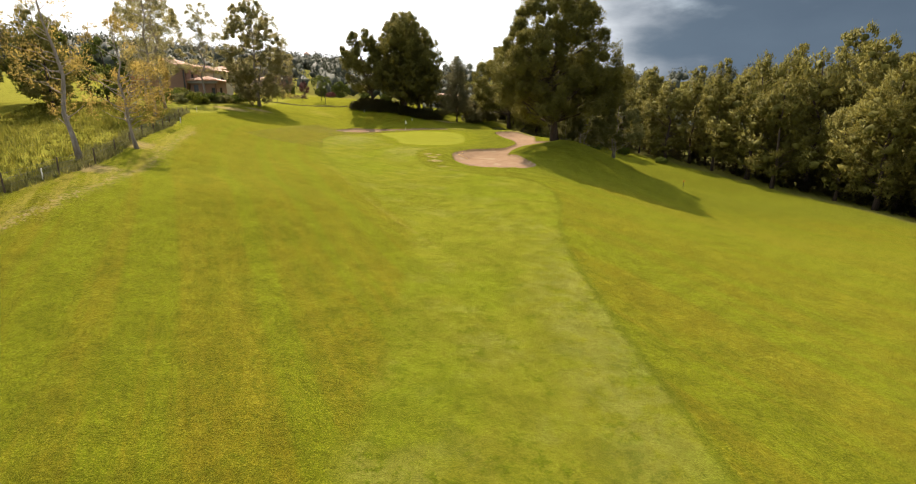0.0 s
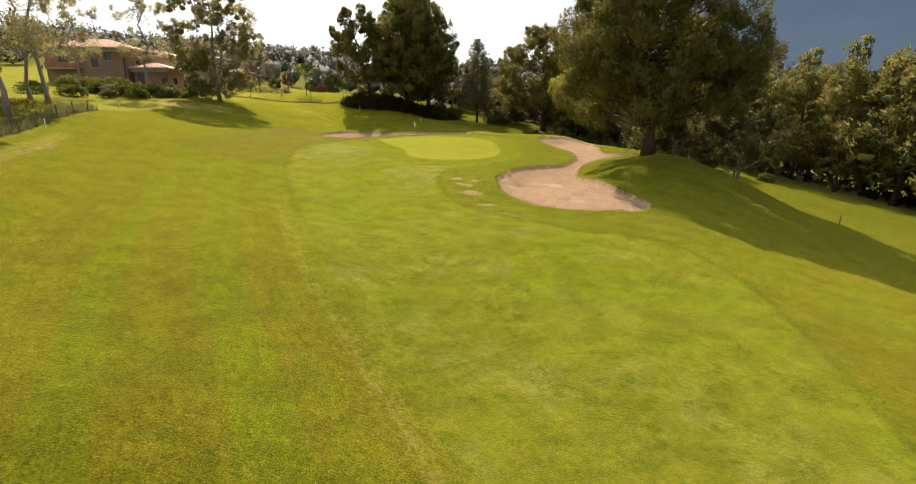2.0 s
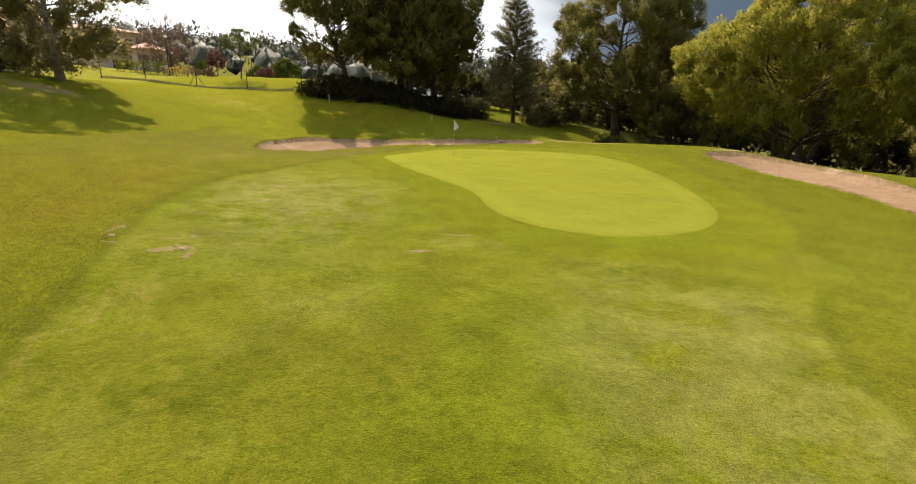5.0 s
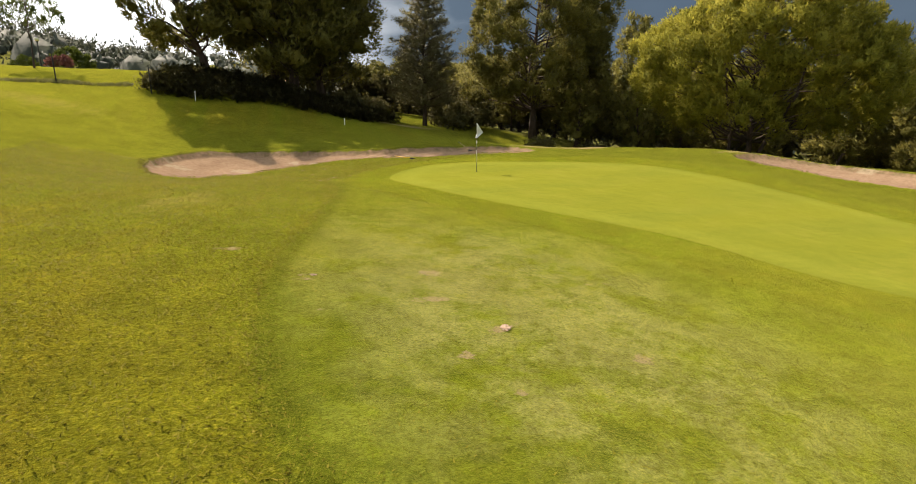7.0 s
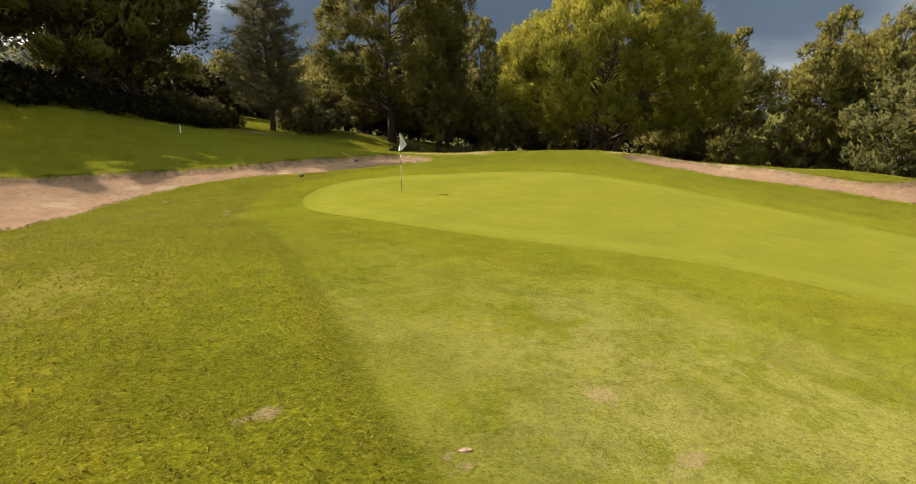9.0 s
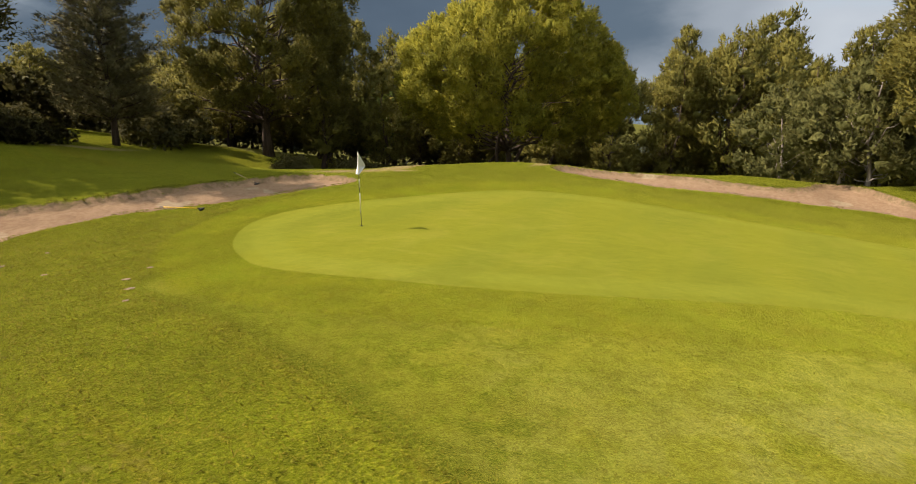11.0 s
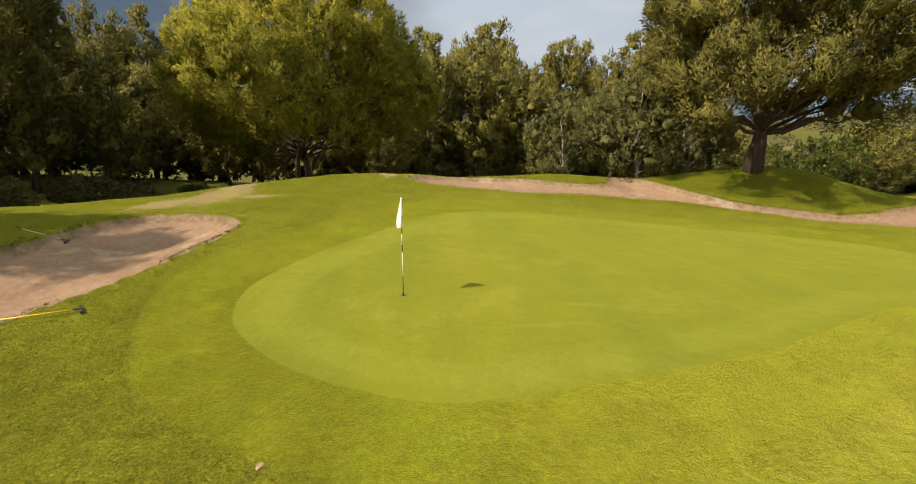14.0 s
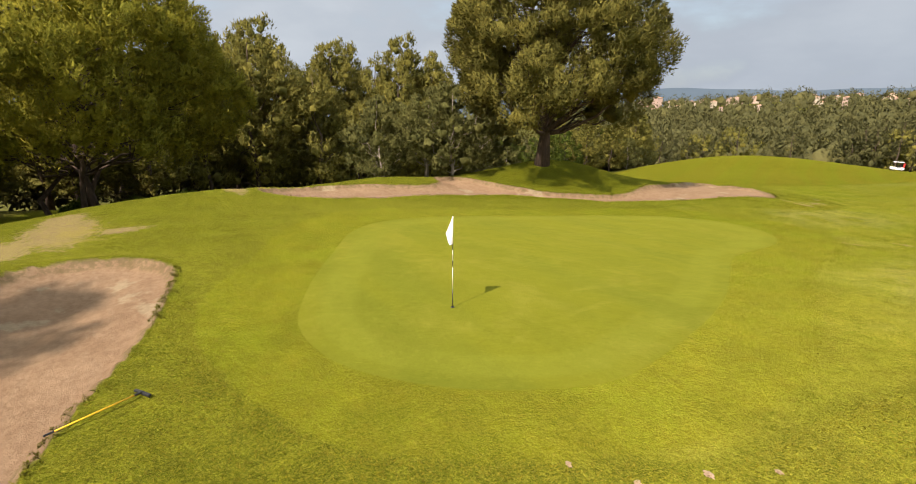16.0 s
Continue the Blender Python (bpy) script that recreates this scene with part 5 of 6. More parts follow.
VALLEY = [
    make_tree("valley_tree", "rounded olive-green tree in the valley wood", 301, 9.5, 4.8, 0.5, M_FAR, M_BARK, 26, 1.7, 4, 14, 0.55, 0.2, "round", 0.2, (0.2, 0.1), limbs=5, group="valley trees"),
    make_tree("valley_tree", "tall olive-green pine in the valley wood", 303, 12.5, 4.3, 0.8, M_FAR, M_BARK, 26, 1.6, 4, 14, 0.55, 0.2, "flame", 0.22, (0.3, 0.1), limbs=5, group="valley trees"),
    make_tree("valley_tree", "dark green spreading tree in the valley wood", 305, 10.0, 5.2, 0.6, M_PINE, M_BARK, 28, 1.7, 4, 14, 0.55, 0.2, "egg", 0.22, (0.1, 0.3), limbs=5, group="valley trees"),
]


def plant_valley():
    """The belt of trees beyond the far lawn."""
    rng = np.random.default_rng(15)
    n = 0
    while n < 110:
        az, d = radians(rng.uniform(124, 172)), 118 + 160 * rng.random() ** 1.3
        x, y = -21 + math.sin(az) * d, 104 + math.cos(az) * d
        if (x < 66 and y > -20) or (abs(x) < 60 and y > -36) or (y > 10 and x < 72):
            continue
        k, turn, size = int(rng.choice([0, 0, 1, 1, 2])), rng.random() * 360, 0.7 + 0.5 * rng.random()
        if n < 3:
            put(VALLEY[n], x, y, turn, size)
        else:
            copy_at(VALLEY[k], x, y, turn, size, 0.9 + 0.3 * rng.random())
        n += 1


plant_valley()


def far_woods():
    """The wooded hillsides beyond the course."""
    rng = np.random.default_rng(9)
    pts = []
    while len(pts) < 1500:
        if rng.random() < 0.3:
            az, d = radians(rng.uniform(98, 185)), rng.uniform(230, 680)
            x, y = -21 + math.sin(az) * d, 104 + math.cos(az) * d
        else:
            az, d = radians(rng.uniform(-52, 62)), rng.uniform(190, 640)
            x, y = math.sin(az) * d, 20 + math.cos(az) * d
            if x < -20 and y < 215 and x > -75:
                continue
        pts.append((x, y))
    for _ in range(800):
        az, d = radians(rng.uniform(-40, -12)), rng.uniform(380, 660)
        pts.append((math.sin(az) * d, 20 + math.cos(az) * d))
    # the close canopy of the valley below the town
    while len(pts) < 4000:
        az, d = radians(rng.uniform(132, 170)), 190 + 510 * rng.random() ** 0.8
        if d > 400 and rng.random() < 0.86:
            continue
        pts.append((-21 + math.sin(az) * d, 104 + math.cos(az) * d))
    pts = np.array(pts)
    north = pts[:, 1] > 120
    for some, leaf, label in ((north, M_NORTHWOOD, "distant hillsides covered with dark green pine woods"), (~north, M_FAR, "distant valley and slopes covered with olive-green woods")):
        p = pts[some]
        r = 2.8 + 3.8 * rng.random(len(p)) ** 1.3
        c = np.c_[p, ground_z(p[:, 0], p[:, 1]) + r * 0.9]
        axes = np.c_[rng.normal(size=(len(p), 2)) * 0.12, np.ones(len(p))]
        me = plumes(rng, "far_woods", c, r * 1.2, axes, axes + rng.normal(size=axes.shape) * 0.15, 66, 1.25, 0.34, 1.15, inside=hearts(rng, c, r * 1.1, axes, 1, (0.46, 0.30), 1.0))
        tagged(obj("far_woods", me, leaf), label, "woods", kind="stuff")


far_woods()


# ---------------------------------------------------------------- the flag
def make_flagstick():
    x, y = -10.95, 98.1
    z = gz(x, y)
    root = thing("flagstick", Matrix.Translation((x, y, z)), "white and black banded flagstick with a white flag in the hole", "golf flag")
    bands = [(-0.12, 0.46, M_STICKDARK), (0.46, 1.02, M_STICK), (1.02, 1.19, M_STICKDARK), (1.19, 1.44, M_STICK), (1.44, 1.61, M_STICKDARK), (1.61, 2.24, M_STICK)]
    for a, b, m in bands:
        part("stick_band", tube_mesh([(0, 0, a), (0, 0, b)], [0.0098, 0.0098], 10), m, root, smooth=True)
    bm = bmesh.new()
    bmesh.ops.create_uvsphere(bm, u_segments=10, v_segments=6, radius=0.016, matrix=Matrix.Translation((0, 0, 2.245)))
    part("knob", bm, M_WHITE, root, smooth=True)
    # the cloth hangs slack in a fold, a corner towards the east
    bm = bmesh.new()
    nu, nv = 12, 14
    way = Vector((0.93, 0.37, 0)).normalized()
    side = Vector((-way.y, way.x, 0)) * -1
    for face in (0, 1):
        grid = []
        for j in range(nv + 1):
            v = j / nv
            wide = 0.025 + 0.27 * (v / 0.64 if v < 0.64 else max(0.0, (1.0 - v) / 0.36) ** 0.8)
            back, front = 0.13 * min(1.0, v / 0.85), 0.13 * (v / 0.60 if v < 0.60 else (1.0 - v) / 0.40)
            row = []
            for i in range(nu + 1):
                u = i / nu
                p = way * (u * wide) + side * (front * u * u - back * math.sin(3.14 * u) * (1 - 0.4 * u) + 0.008 * math.sin(u * 9.0 + v * 3.0) * u) + Vector((0, 0, 2.235 - 0.64 * v - 0.02 * u))
                row.append(bm.verts.new(p + side * (0.003 if face else -0.003)))
            grid.append(row)
        for j in range(nv):
            for i in range(nu):
                q = (grid[j][i], grid[j][i + 1], grid[j + 1][i + 1], grid[j + 1][i])
                bm.faces.new(q if face else q[::-1])
    part("flag", bm, M_FLAG, root, "slack white cloth flag", smooth=True)
    # the rim of the hole; its dark inside is painted on a shallow black floor
    bm = bmesh.new()
    n = 20
    top = [bm.verts.new((math.cos(6.2832 * i / n) * 0.054, math.sin(6.2832 * i / n) * 0.054, 0.006)) for i in range(n)]
    low = [bm.verts.new((math.cos(6.2832 * i / n) * 0.050, math.sin(6.2832 * i / n) * 0.050, 0.012)) for i in range(n)]
    floor = [bm.verts.new((math.cos(6.2832 * i / n) * 0.050, math.sin(6.2832 * i / n) * 0.050, 0.007)) for i in range(n)]
    for i in range(n):
        j = (i + 1) % n
        bm.faces.new((top[i], top[j], low[j], low[i]))
        bm.faces.new((low[i], low[j], floor[j], floor[i]))
    bm.faces.new(floor)
    part("cup", bm, M_STICKDARK, root, "shallow round cup painted black for the dark of the hole")


make_flagstick()


# ---------------------------------------------------------------- rakes
def make_rake(label, head, tail, colour, lift_tail=0.03):
    """A bunker rake lying from its head to the end of its handle."""
    h = Vector((head[0], head[1], gz(*head) + 0.05))
    e = Vector((tail[0], tail[1], gz(*tail) + lift_tail))
    d = e - h
    ln = d.length
    q = d.to_track_quat("Y", "Z")
    root = thing("bunker_rake", Matrix.Translation(h) @ q.to_matrix().to_4x4(), label, "rake", "bunker rakes")
    part("handle", tube_mesh([(0, 0.04, 0.02), (0, ln, 0)], [0.014, 0.013], 8), colour, root, smooth=True)
    bm = box(bmesh.new(), (-0.19, -0.028, -0.02), (0.19, 0.028, 0.025), 0.008)
    part("head", bm, M_BLACK, root, "dark plastic rake head")
    for k in range(9):
        part("tine", tube_mesh([(-0.168 + 0.042 * k, 0, -0.02), (-0.168 + 0.042 * k, -0.02, -0.08)], [0.009, 0.004], 5), M_BLACK, root)
    part("socket", tube_mesh([(0, -0.01, 0.02), (0, 0.14, 0.02)], [0.022, 0.018], 8), M_BLACK, root)
    part("grip", tube_mesh([(0, ln - 0.12, 0.001), (0, ln + 0.01, 0)], [0.016, 0.016], 8), M_BLACK, root)


make_rake("yellow-handled bunker rake lying on the grass beside the sand", (-11.85, 104.62), (-12.62, 105.82), M_YELLOWRAKE, 0.10)
make_rake("wooden-handled bunker rake propped on the bunker bank", (-6.35, 108.45), (-6.75, 109.5), M_RAKEWOOD, 0.30)
make_rake("yellow-handled bunker rake lying across the bunker lip", (-0.25, 70.9), (-0.75, 73.0), M_YELLOWRAKE, 0.06)
make_rake("yellow-handled bunker rake lying on the sand", (-1.0, 69.3), (0.5, 68.8), M_YELLOWRAKE)


# ---------------------------------------------------------------- stakes, fence, lamps
def make_stake(x, y, h, m, label, r=0.035, group="marker stakes", cap=None):
    root = thing("marker_stake", Matrix.Translation((x, y, gz(x, y))) @ pose(0, 0, 0, 2, 1.5, 0), label, "stake", group)
    part("post", tube_mesh([(0, 0, -0.2), (0, 0, h * 0.96), (0, 0, h)], [r, r, r * 0.6], 8), m, root)
    if cap:
        part("band", tube_mesh([(0, 0, h * 0.72), (0, 0, h + 0.004)], [r + 0.004, r + 0.004], 8), cap, root, "red painted top")


make_stake(-23.3, 124.0, 0.75, M_WHITE, "short white marker stake on the shaded bank")
make_stake(-12.0, 121.5, 0.55, M_WHITE, "short white marker stake on the shaded bank")
make_stake(-35.4, 66.0, 0.7, M_WHITE, "short white marker stake beside the fence")
make_stake(-45.5, 90.5, 0.7, M_WHITE, "short white marker stake in the long grass")
make_stake(31.9, 76.0, 0.95, M_WOOD, "wooden marker stake with a red top", 0.05, cap=M_REDPAINT)
make_stake(-24.6, 30.0, 0.7, M_WHITE, "short white marker stake beside the fence")


def make_fence():
    root = thing("wire_fence", Matrix(), "sagging wire fence on dark wooden posts in long grass", "fence")
    total = np.linalg.norm(np.diff(L_FENCE, axis=0), axis=1).sum()
    tops = []
    for k, s in enumerate(np.arange(14.0, total - 1, 4.6)):
        p, d = line_at(L_FENCE, s)
        z = gz(*p)
        lean = 0.05 * math.sin(k * 2.3)
        part("post", tube_mesh([(p[0], p[1], z - 0.3), (p[0] + lean, p[1], z + 1.05)], [0.05, 0.042], 7), M_WOOD, root)
        tops.append((p[0] + lean, p[1], z))
    for h in (0.35, 0.68, 0.98):
        bm = bmesh.new()
        for a, b in zip(tops, tops[1:]):
            mid = ((a[0] + b[0]) / 2, (a[1] + b[1]) / 2, (a[2] + b[2]) / 2 + h - 0.05)
            tube(bm, [(a[0], a[1], a[2] + h), mid, (b[0], b[1], b[2] + h)], [0.006] * 3, 4, False)
        part("wire", bm, M_IRON, root)


make_fence()


def make_lawn_post(x, y, h, brace=False):
    root = thing("lawn_post", Matrix.Translation((x, y, gz(x, y))), "thin dark net post braced on the lawn" if brace else "thin dark post at the edge of the lawn", "post", "lawn posts")
    part("post", tube_mesh([(0, 0, -0.2), (0, 0, h)], [0.045, 0.04], 7), M_IRON, root)
    if brace:
        for sx in (-1, 1):
            part("brace", tube_mesh([(sx * 0.95, 0, -0.1), (0, 0, h * 0.62)], [0.025, 0.025], 6), M_IRON, root)


for x, y, b in [(-45.2, 129.3, False), (-37.7, 124.9, True), (-32.8, 126.5, False), (-49.5, 128.2, False), (-26.4, 125.0, False)]:
    make_lawn_post(x, y, 2.15, b)


def make_lamp(x, y, h):
    root = thing("street_lamp", Matrix.Translation((x, y, gz(x, y))), "dark garden lamp post with a pale globe", "street lamp", "garden lamps")
    part("pole", tube_mesh([(0, 0, -0.2), (0, 0, 0.5), (0, 0, h - 0.25)], [0.08, 0.055, 0.045], 8), M_IRON, root)
    part("collar", tube_mesh([(0, 0, h - 0.30), (0, 0, h - 0.18)], [0.10, 0.13], 10), M_IRON, root)
    bm = bmesh.new()
    bmesh.ops.create_uvsphere(bm, u_segments=14, v_segments=9, radius=0.24, matrix=Matrix.Translation((0, 0, h)))
    part("globe", bm, M_GLOBE, root, smooth=True)
    part("lid", tube_mesh([(0, 0, h + 0.15), (0, 0, h + 0.28)], [0.22, 0.08], 10), M_IRON, root)


make_lamp(-47.5, 140.6, 5.1)
make_lamp(-38.2, 146.5, 2.8)
make_lamp(-56.4, 122.0, 4.2)
make_lamp(-18.5, 160.0, 4.0)


# ---------------------------------------------------------------- houses
def wall_with_openings(w, h, t, holes):
    """A wall from x 0 to w, 0 to h high, t thick behind y = 0, with holes (x0, z0, x1, z1)."""
    bm = bmesh.new()
    xs = sorted({0.0, w, *[v for q in holes for v in (q[0], q[2])]})
    zs = sorted({0.0, h, *[v for q in holes for v in (q[1], q[3])]})
    solid = [[not any(q[0] <= (xs[i] + xs[i + 1]) / 2 <= q[2] and q[1] <= (zs[j] + zs[j + 1]) / 2 <= q[3] for q in holes) for j in range(len(zs) - 1)] for i in range(len(xs) - 1)]
    cache = {}

    def v(i, j, b):
        if (i, j, b) not in cache:
            cache[(i, j, b)] = bm.verts.new((xs[i], t * b, zs[j]))
        return cache[(i, j, b)]

    nx, nz = len(xs) - 1, len(zs) - 1
    for i in range(nx):
        for j in range(nz):
            if not solid[i][j]:
                continue
            bm.faces.new((v(i, j, 0), v(i + 1, j, 0), v(i + 1, j + 1, 0), v(i, j + 1, 0)))
            bm.faces.new((v(i, j, 1), v(i, j + 1, 1), v(i + 1, j + 1, 1), v(i + 1, j, 1)))
            if i == 0 or not solid[i - 1][j]:
                bm.faces.new((v(i, j, 0), v(i, j + 1, 0), v(i, j + 1, 1), v(i, j, 1)))
            if i == nx - 1 or not solid[i + 1][j]:
                bm.faces.new((v(i + 1, j, 0), v(i + 1, j, 1), v(i + 1, j + 1, 1), v(i + 1, j + 1, 0)))
            if j == 0 or not solid[i][j - 1]:
                bm.faces.new((v(i, j, 0), v(i, j, 1), v(i + 1, j, 1), v(i + 1, j, 0)))
            if j == nz - 1 or not solid[i][j + 1]:
                bm.faces.new((v(i, j + 1, 0), v(i + 1, j + 1, 0), v(i + 1, j + 1, 1), v(i, j + 1, 1)))
    return bm


def hip_roof(w, d, z, rise, over, thick=0.18):
    """A hipped roof over a plan w x d at height z."""
    bm = bmesh.new()
    k = min(w, d) / 2
    lo = [(-over, -over), (w + over, -over), (w + over, d + over), (-over, d + over)]
    if w >= d:
        ridge = [(k, d / 2), (w - k + 0.01, d / 2)]
        quads = [(0, 1, "b", "a"), (1, 2, "b"), (2, 3, "a", "b"), (3, 0, "a")]
    else:
        ridge = [(w / 2, k), (w / 2, d - k + 0.01)]
        quads = [(0, 1, "a"), (1, 2, "b", "a"), (2, 3, "b"), (3, 0, "a", "b")]
    up = [bm.verts.new((x, y, z + thick)) for x, y in lo]
    dn = [bm.verts.new((x, y, z)) for x, y in lo]
    rg = {"a": bm.verts.new((*ridge[0], z + thick + rise)), "b": bm.verts.new((*ridge[1], z + thick + rise))}
    for q in quads:
        bm.faces.new([up[i] if isinstance(i, int) else rg[i] for i in q])
    for i in range(4):
        j = (i + 1) % 4
        bm.faces.new((dn[i], dn[j], up[j], up[i]))
    bm.faces.new(dn[::-1])
    return bm


def tile_rows(w, over, d, z, rise, thick=0.18, n=26):
    """Ribs of clay tile on the front slope of a hipped roof."""
    bm = bmesh.new()
    k = d / 2
    run = k + over
    slope = rise / run
    for i in range(n):
        x = -over + (w + 2 * over) * (i + 0.5) / n
        reach = min(run, x + over, w + over - x)
        tube(bm, [(x, -over - 0.02, z + thick + 0.02), (x, -over + reach, z + thick + 0.02 + slope * reach)], [0.09, 0.09], 6)
    return bm


def make_house(name, label, m, w, d, h, walls, holes_front, holes_side, rise, over=0.7, chimney=None, balconies=(), band=None):
    root = thing(name, m, label, "house", "houses by the course")
    sides = [("wall", Matrix(), w, holes_front), ("wall", pose(w, 0.0, 0, 0, 0, 90), d, holes_side), ("wall", pose(w, d, 0, 0, 0, 180), w, []), ("wall", pose(0, d, 0, 0, 0, 270), d, [])]
    for nm, mm, width, holes in sides:
        ob = part(nm, wall_with_openings(width, h, 0.25, holes), walls, root)
        ob.matrix_basis = mm
        for x0, z0, x1, z1 in holes:
            win = part("window", box(bmesh.new(), (x0 + 0.05, 0.12, z0 + 0.05), (x1 - 0.05, 0.16, z1 - 0.05)), M_GLASS, root, "dark glazed window")
            win.matrix_basis = mm
            bm = bmesh.new()
            for lo, hi in (((x0, 0.08, z0), (x0 + 0.07, 0.2, z1)), ((x1 - 0.07, 0.08, z0), (x1, 0.2, z1)), ((x0 + 0.07, 0.08, z0), (x1 - 0.07, 0.2, z0 + 0.07)), ((x0 + 0.07, 0.08, z1 - 0.07), (x1 - 0.07, 0.2, z1)), (((x0 + x1) / 2 - 0.03, 0.09, z0 + 0.07), ((x0 + x1) / 2 + 0.03, 0.19, z1 - 0.07))):
                box(bm, lo, hi)
            part("frame", bm, M_FRAME, win)
            part("sill", box(bmesh.new(), (x0 - 0.1, -0.08, z0 - 0.09), (x1 + 0.1, 0.1, z0 - 0.005)), M_CONCRETE, win)
    if band:
        part("eave_band", box(bmesh.new(), (-0.35, -0.35, h - 0.5), (w + 0.35, -0.02, h - 0.003)), band, root)
    part("plinth", box(bmesh.new(), (0.04, 0.04, -4.0), (w - 0.04, d - 0.04, -0.003)), M_CONCRETE, root, "plain grey plinth")
    roof = part("roof", hip_roof(w, d, h, rise, over), M_TILE, root)
    part("roof_tiles", tile_rows(w, over, d, h, rise), M_TILE, roof)
    if chimney:
        cx, cy = chimney
        ch = part("chimney", box(bmesh.new(), (cx, cy, h + 0.3), (cx + 0.9, cy + 0.9, h + rise + 1.0), 0.03), walls, root)
        part("chimney_cap", box(bmesh.new(), (cx - 0.1, cy - 0.1, h + rise + 1.003), (cx + 1.0, cy + 1.0, h + rise + 1.15), 0.02), M_CONCRETE, ch)
    for x0, z0, x1 in balconies:
        b = part("balcony", box(bmesh.new(), (x0, -1.1, z0 - 0.16), (x1, -0.003, z0), 0.02), M_CONCRETE, root)
        part("parapet", box(bmesh.new(), (x0, -1.1, z0 + 0.003), (x1, -1.0, z0 + 0.9), 0.02), walls, b)
    return root


make_house("brick_house", "two-storey brown brick house with a clay tile roof", pose(-72.5, 115.0, 6.2, 0, 0, 6), 12.6, 9.0, 6.5, M_BRICK,
           [(9.3, 4.7, 10.3, 5.9), (7.1, 3.6, 8.1, 5.9), (12.0, 1.6, 12.45, 5.6), (9.2, 0.9, 10.6, 1.7), (2.0, 3.9, 3.6, 5.5), (2.0, 1.0, 3.6, 2.4)], [(3.0, 1.0, 4.4, 2.4), (3.0, 4.0, 4.4, 5.4)], 1.7, 0.9, (3.6, 3.6), [(0.4, 3.4, 5.6)], M_CONCRETE)
make_house("brick_house", "low brick wing with a tile roof edge", pose(-59.8, 117.2, 5.9, 0, 0, 4), 5.6, 6.0, 3.7, M_BRICK, [(0.8, 1.2, 1.8, 2.9), (4.6, 0.2, 5.3, 2.3)], [(2.0, 1.0, 3.4, 2.4)], 1.0, 0.7, None, [], M_CONCRETE)
make_house("cream_house", "cream terraced house with tiled roofs behind the trees", pose(-72.5, 132.5, 6.4, 0, 0, -3), 11.5, 9.0, 6.2, M_PLASTER, [(1.2, 3.9, 2.8, 5.2), (4.4, 3.9, 6.0, 5.2), (8.0, 3.9, 9.8, 5.2), (5.6, 0.9, 7.4, 2.4), (8.8, 0.9, 10.6, 2.4)], [(3.0, 3.8, 4.6, 5.2), (3.0, 0.9, 4.6, 2.3)], 1.6, 0.8, (4.0, 4.0), [(4.0, 3.4, 7.0)])
make_house("white_house", "pale two-storey house with broad eaves behind a hedge", pose(-76.5, 164.4, 7.7, 0, 0, 35), 12.0, 9.0, 7.6, M_PLASTER, [(8.6, 4.6, 11.4, 6.6), (2.4, 4.6, 4.6, 6.4), (7.8, 0.6, 10.8, 2.9)], [(0.8, 3.5, 1.8, 5.3), (4.0, 3.5, 5.4, 5.2)], 1.3, 1.1, None, [(7.0, 4.1, 11.9)], M_CONCRETE)
make_house("white_house", "low pale wing with a tiled roof beside the hedge", pose(-63.6, 162.6, 8.7, 0, 0, 0), 3.8, 6.0, 3.0, M_PLASTER, [(1.2, 0.9, 3.0, 2.2)], [(2.0, 0.9, 3.6, 2.2)], 1.2, 0.7)
make_house("white_house", "low white building seen between the pines", pose(-16.0, 205.0, gz(-12, 205) + 1.0, 0, 0, 0), 14.0, 8.0, 3.4, M_WHITE, [(1.5, 1.0, 4.0, 2.4), (6.0, 1.0, 9.0, 2.4), (10.5, 1.0, 12.8, 2.4)], [(2.0, 1.0, 4.0, 2.4)], 0.9, 0.6)


def make_castle():
    x, y = -172.0, 590.0
    root = thing("hill_mansion", Matrix.Translation((x, y, gz(x, y) + 2.0)) @ Matrix.Scale(0.62, 4), "old stone mansion with a square tower on the wooded hill", "mansion")
    part("wall", wall_with_openings(26.0, 13.0, 0.8, [(2.5 + 4.6 * i, 3.0 + 5.0 * j, 4.3 + 4.6 * i, 5.6 + 5.0 * j) for i in range(5) for j in range(2)]), M_PLASTER, root).location = (-22.0, 0, 0)
    part("body", box(bmesh.new(), (-21.9, 0.803, -4), (3.9, 14, 12.9)), M_PLASTER, root)
    roof = part("roof", hip_roof(26.0, 14.0, 13.003, 2.5, 0.6), M_TILE, root)
    roof.location = (-22.0, 0, 0)
    for i in range(8):
        part("merlon", box(bmesh.new(), (-21.5 + 3.2 * i, -0.4, 13.2), (-20.0 + 3.2 * i, 0.3, 14.6)), M_PLASTER, root)
    tower = part("tower", box(bmesh.new(), (-1.5, -1.5, -4), (6.5, 6.5, 19.0)), M_PLASTER, root)
    part("tower_roof", hip_roof(8.0, 8.0, 19.003, 5.0, 0.8), M_TILE, tower).location = (-1.5, -1.5, 0)
    part("tower_window", box(bmesh.new(), (1.6, -1.56, 13.5), (3.4, -1.503, 16.5)), M_GLASS, tower)


make_castle()


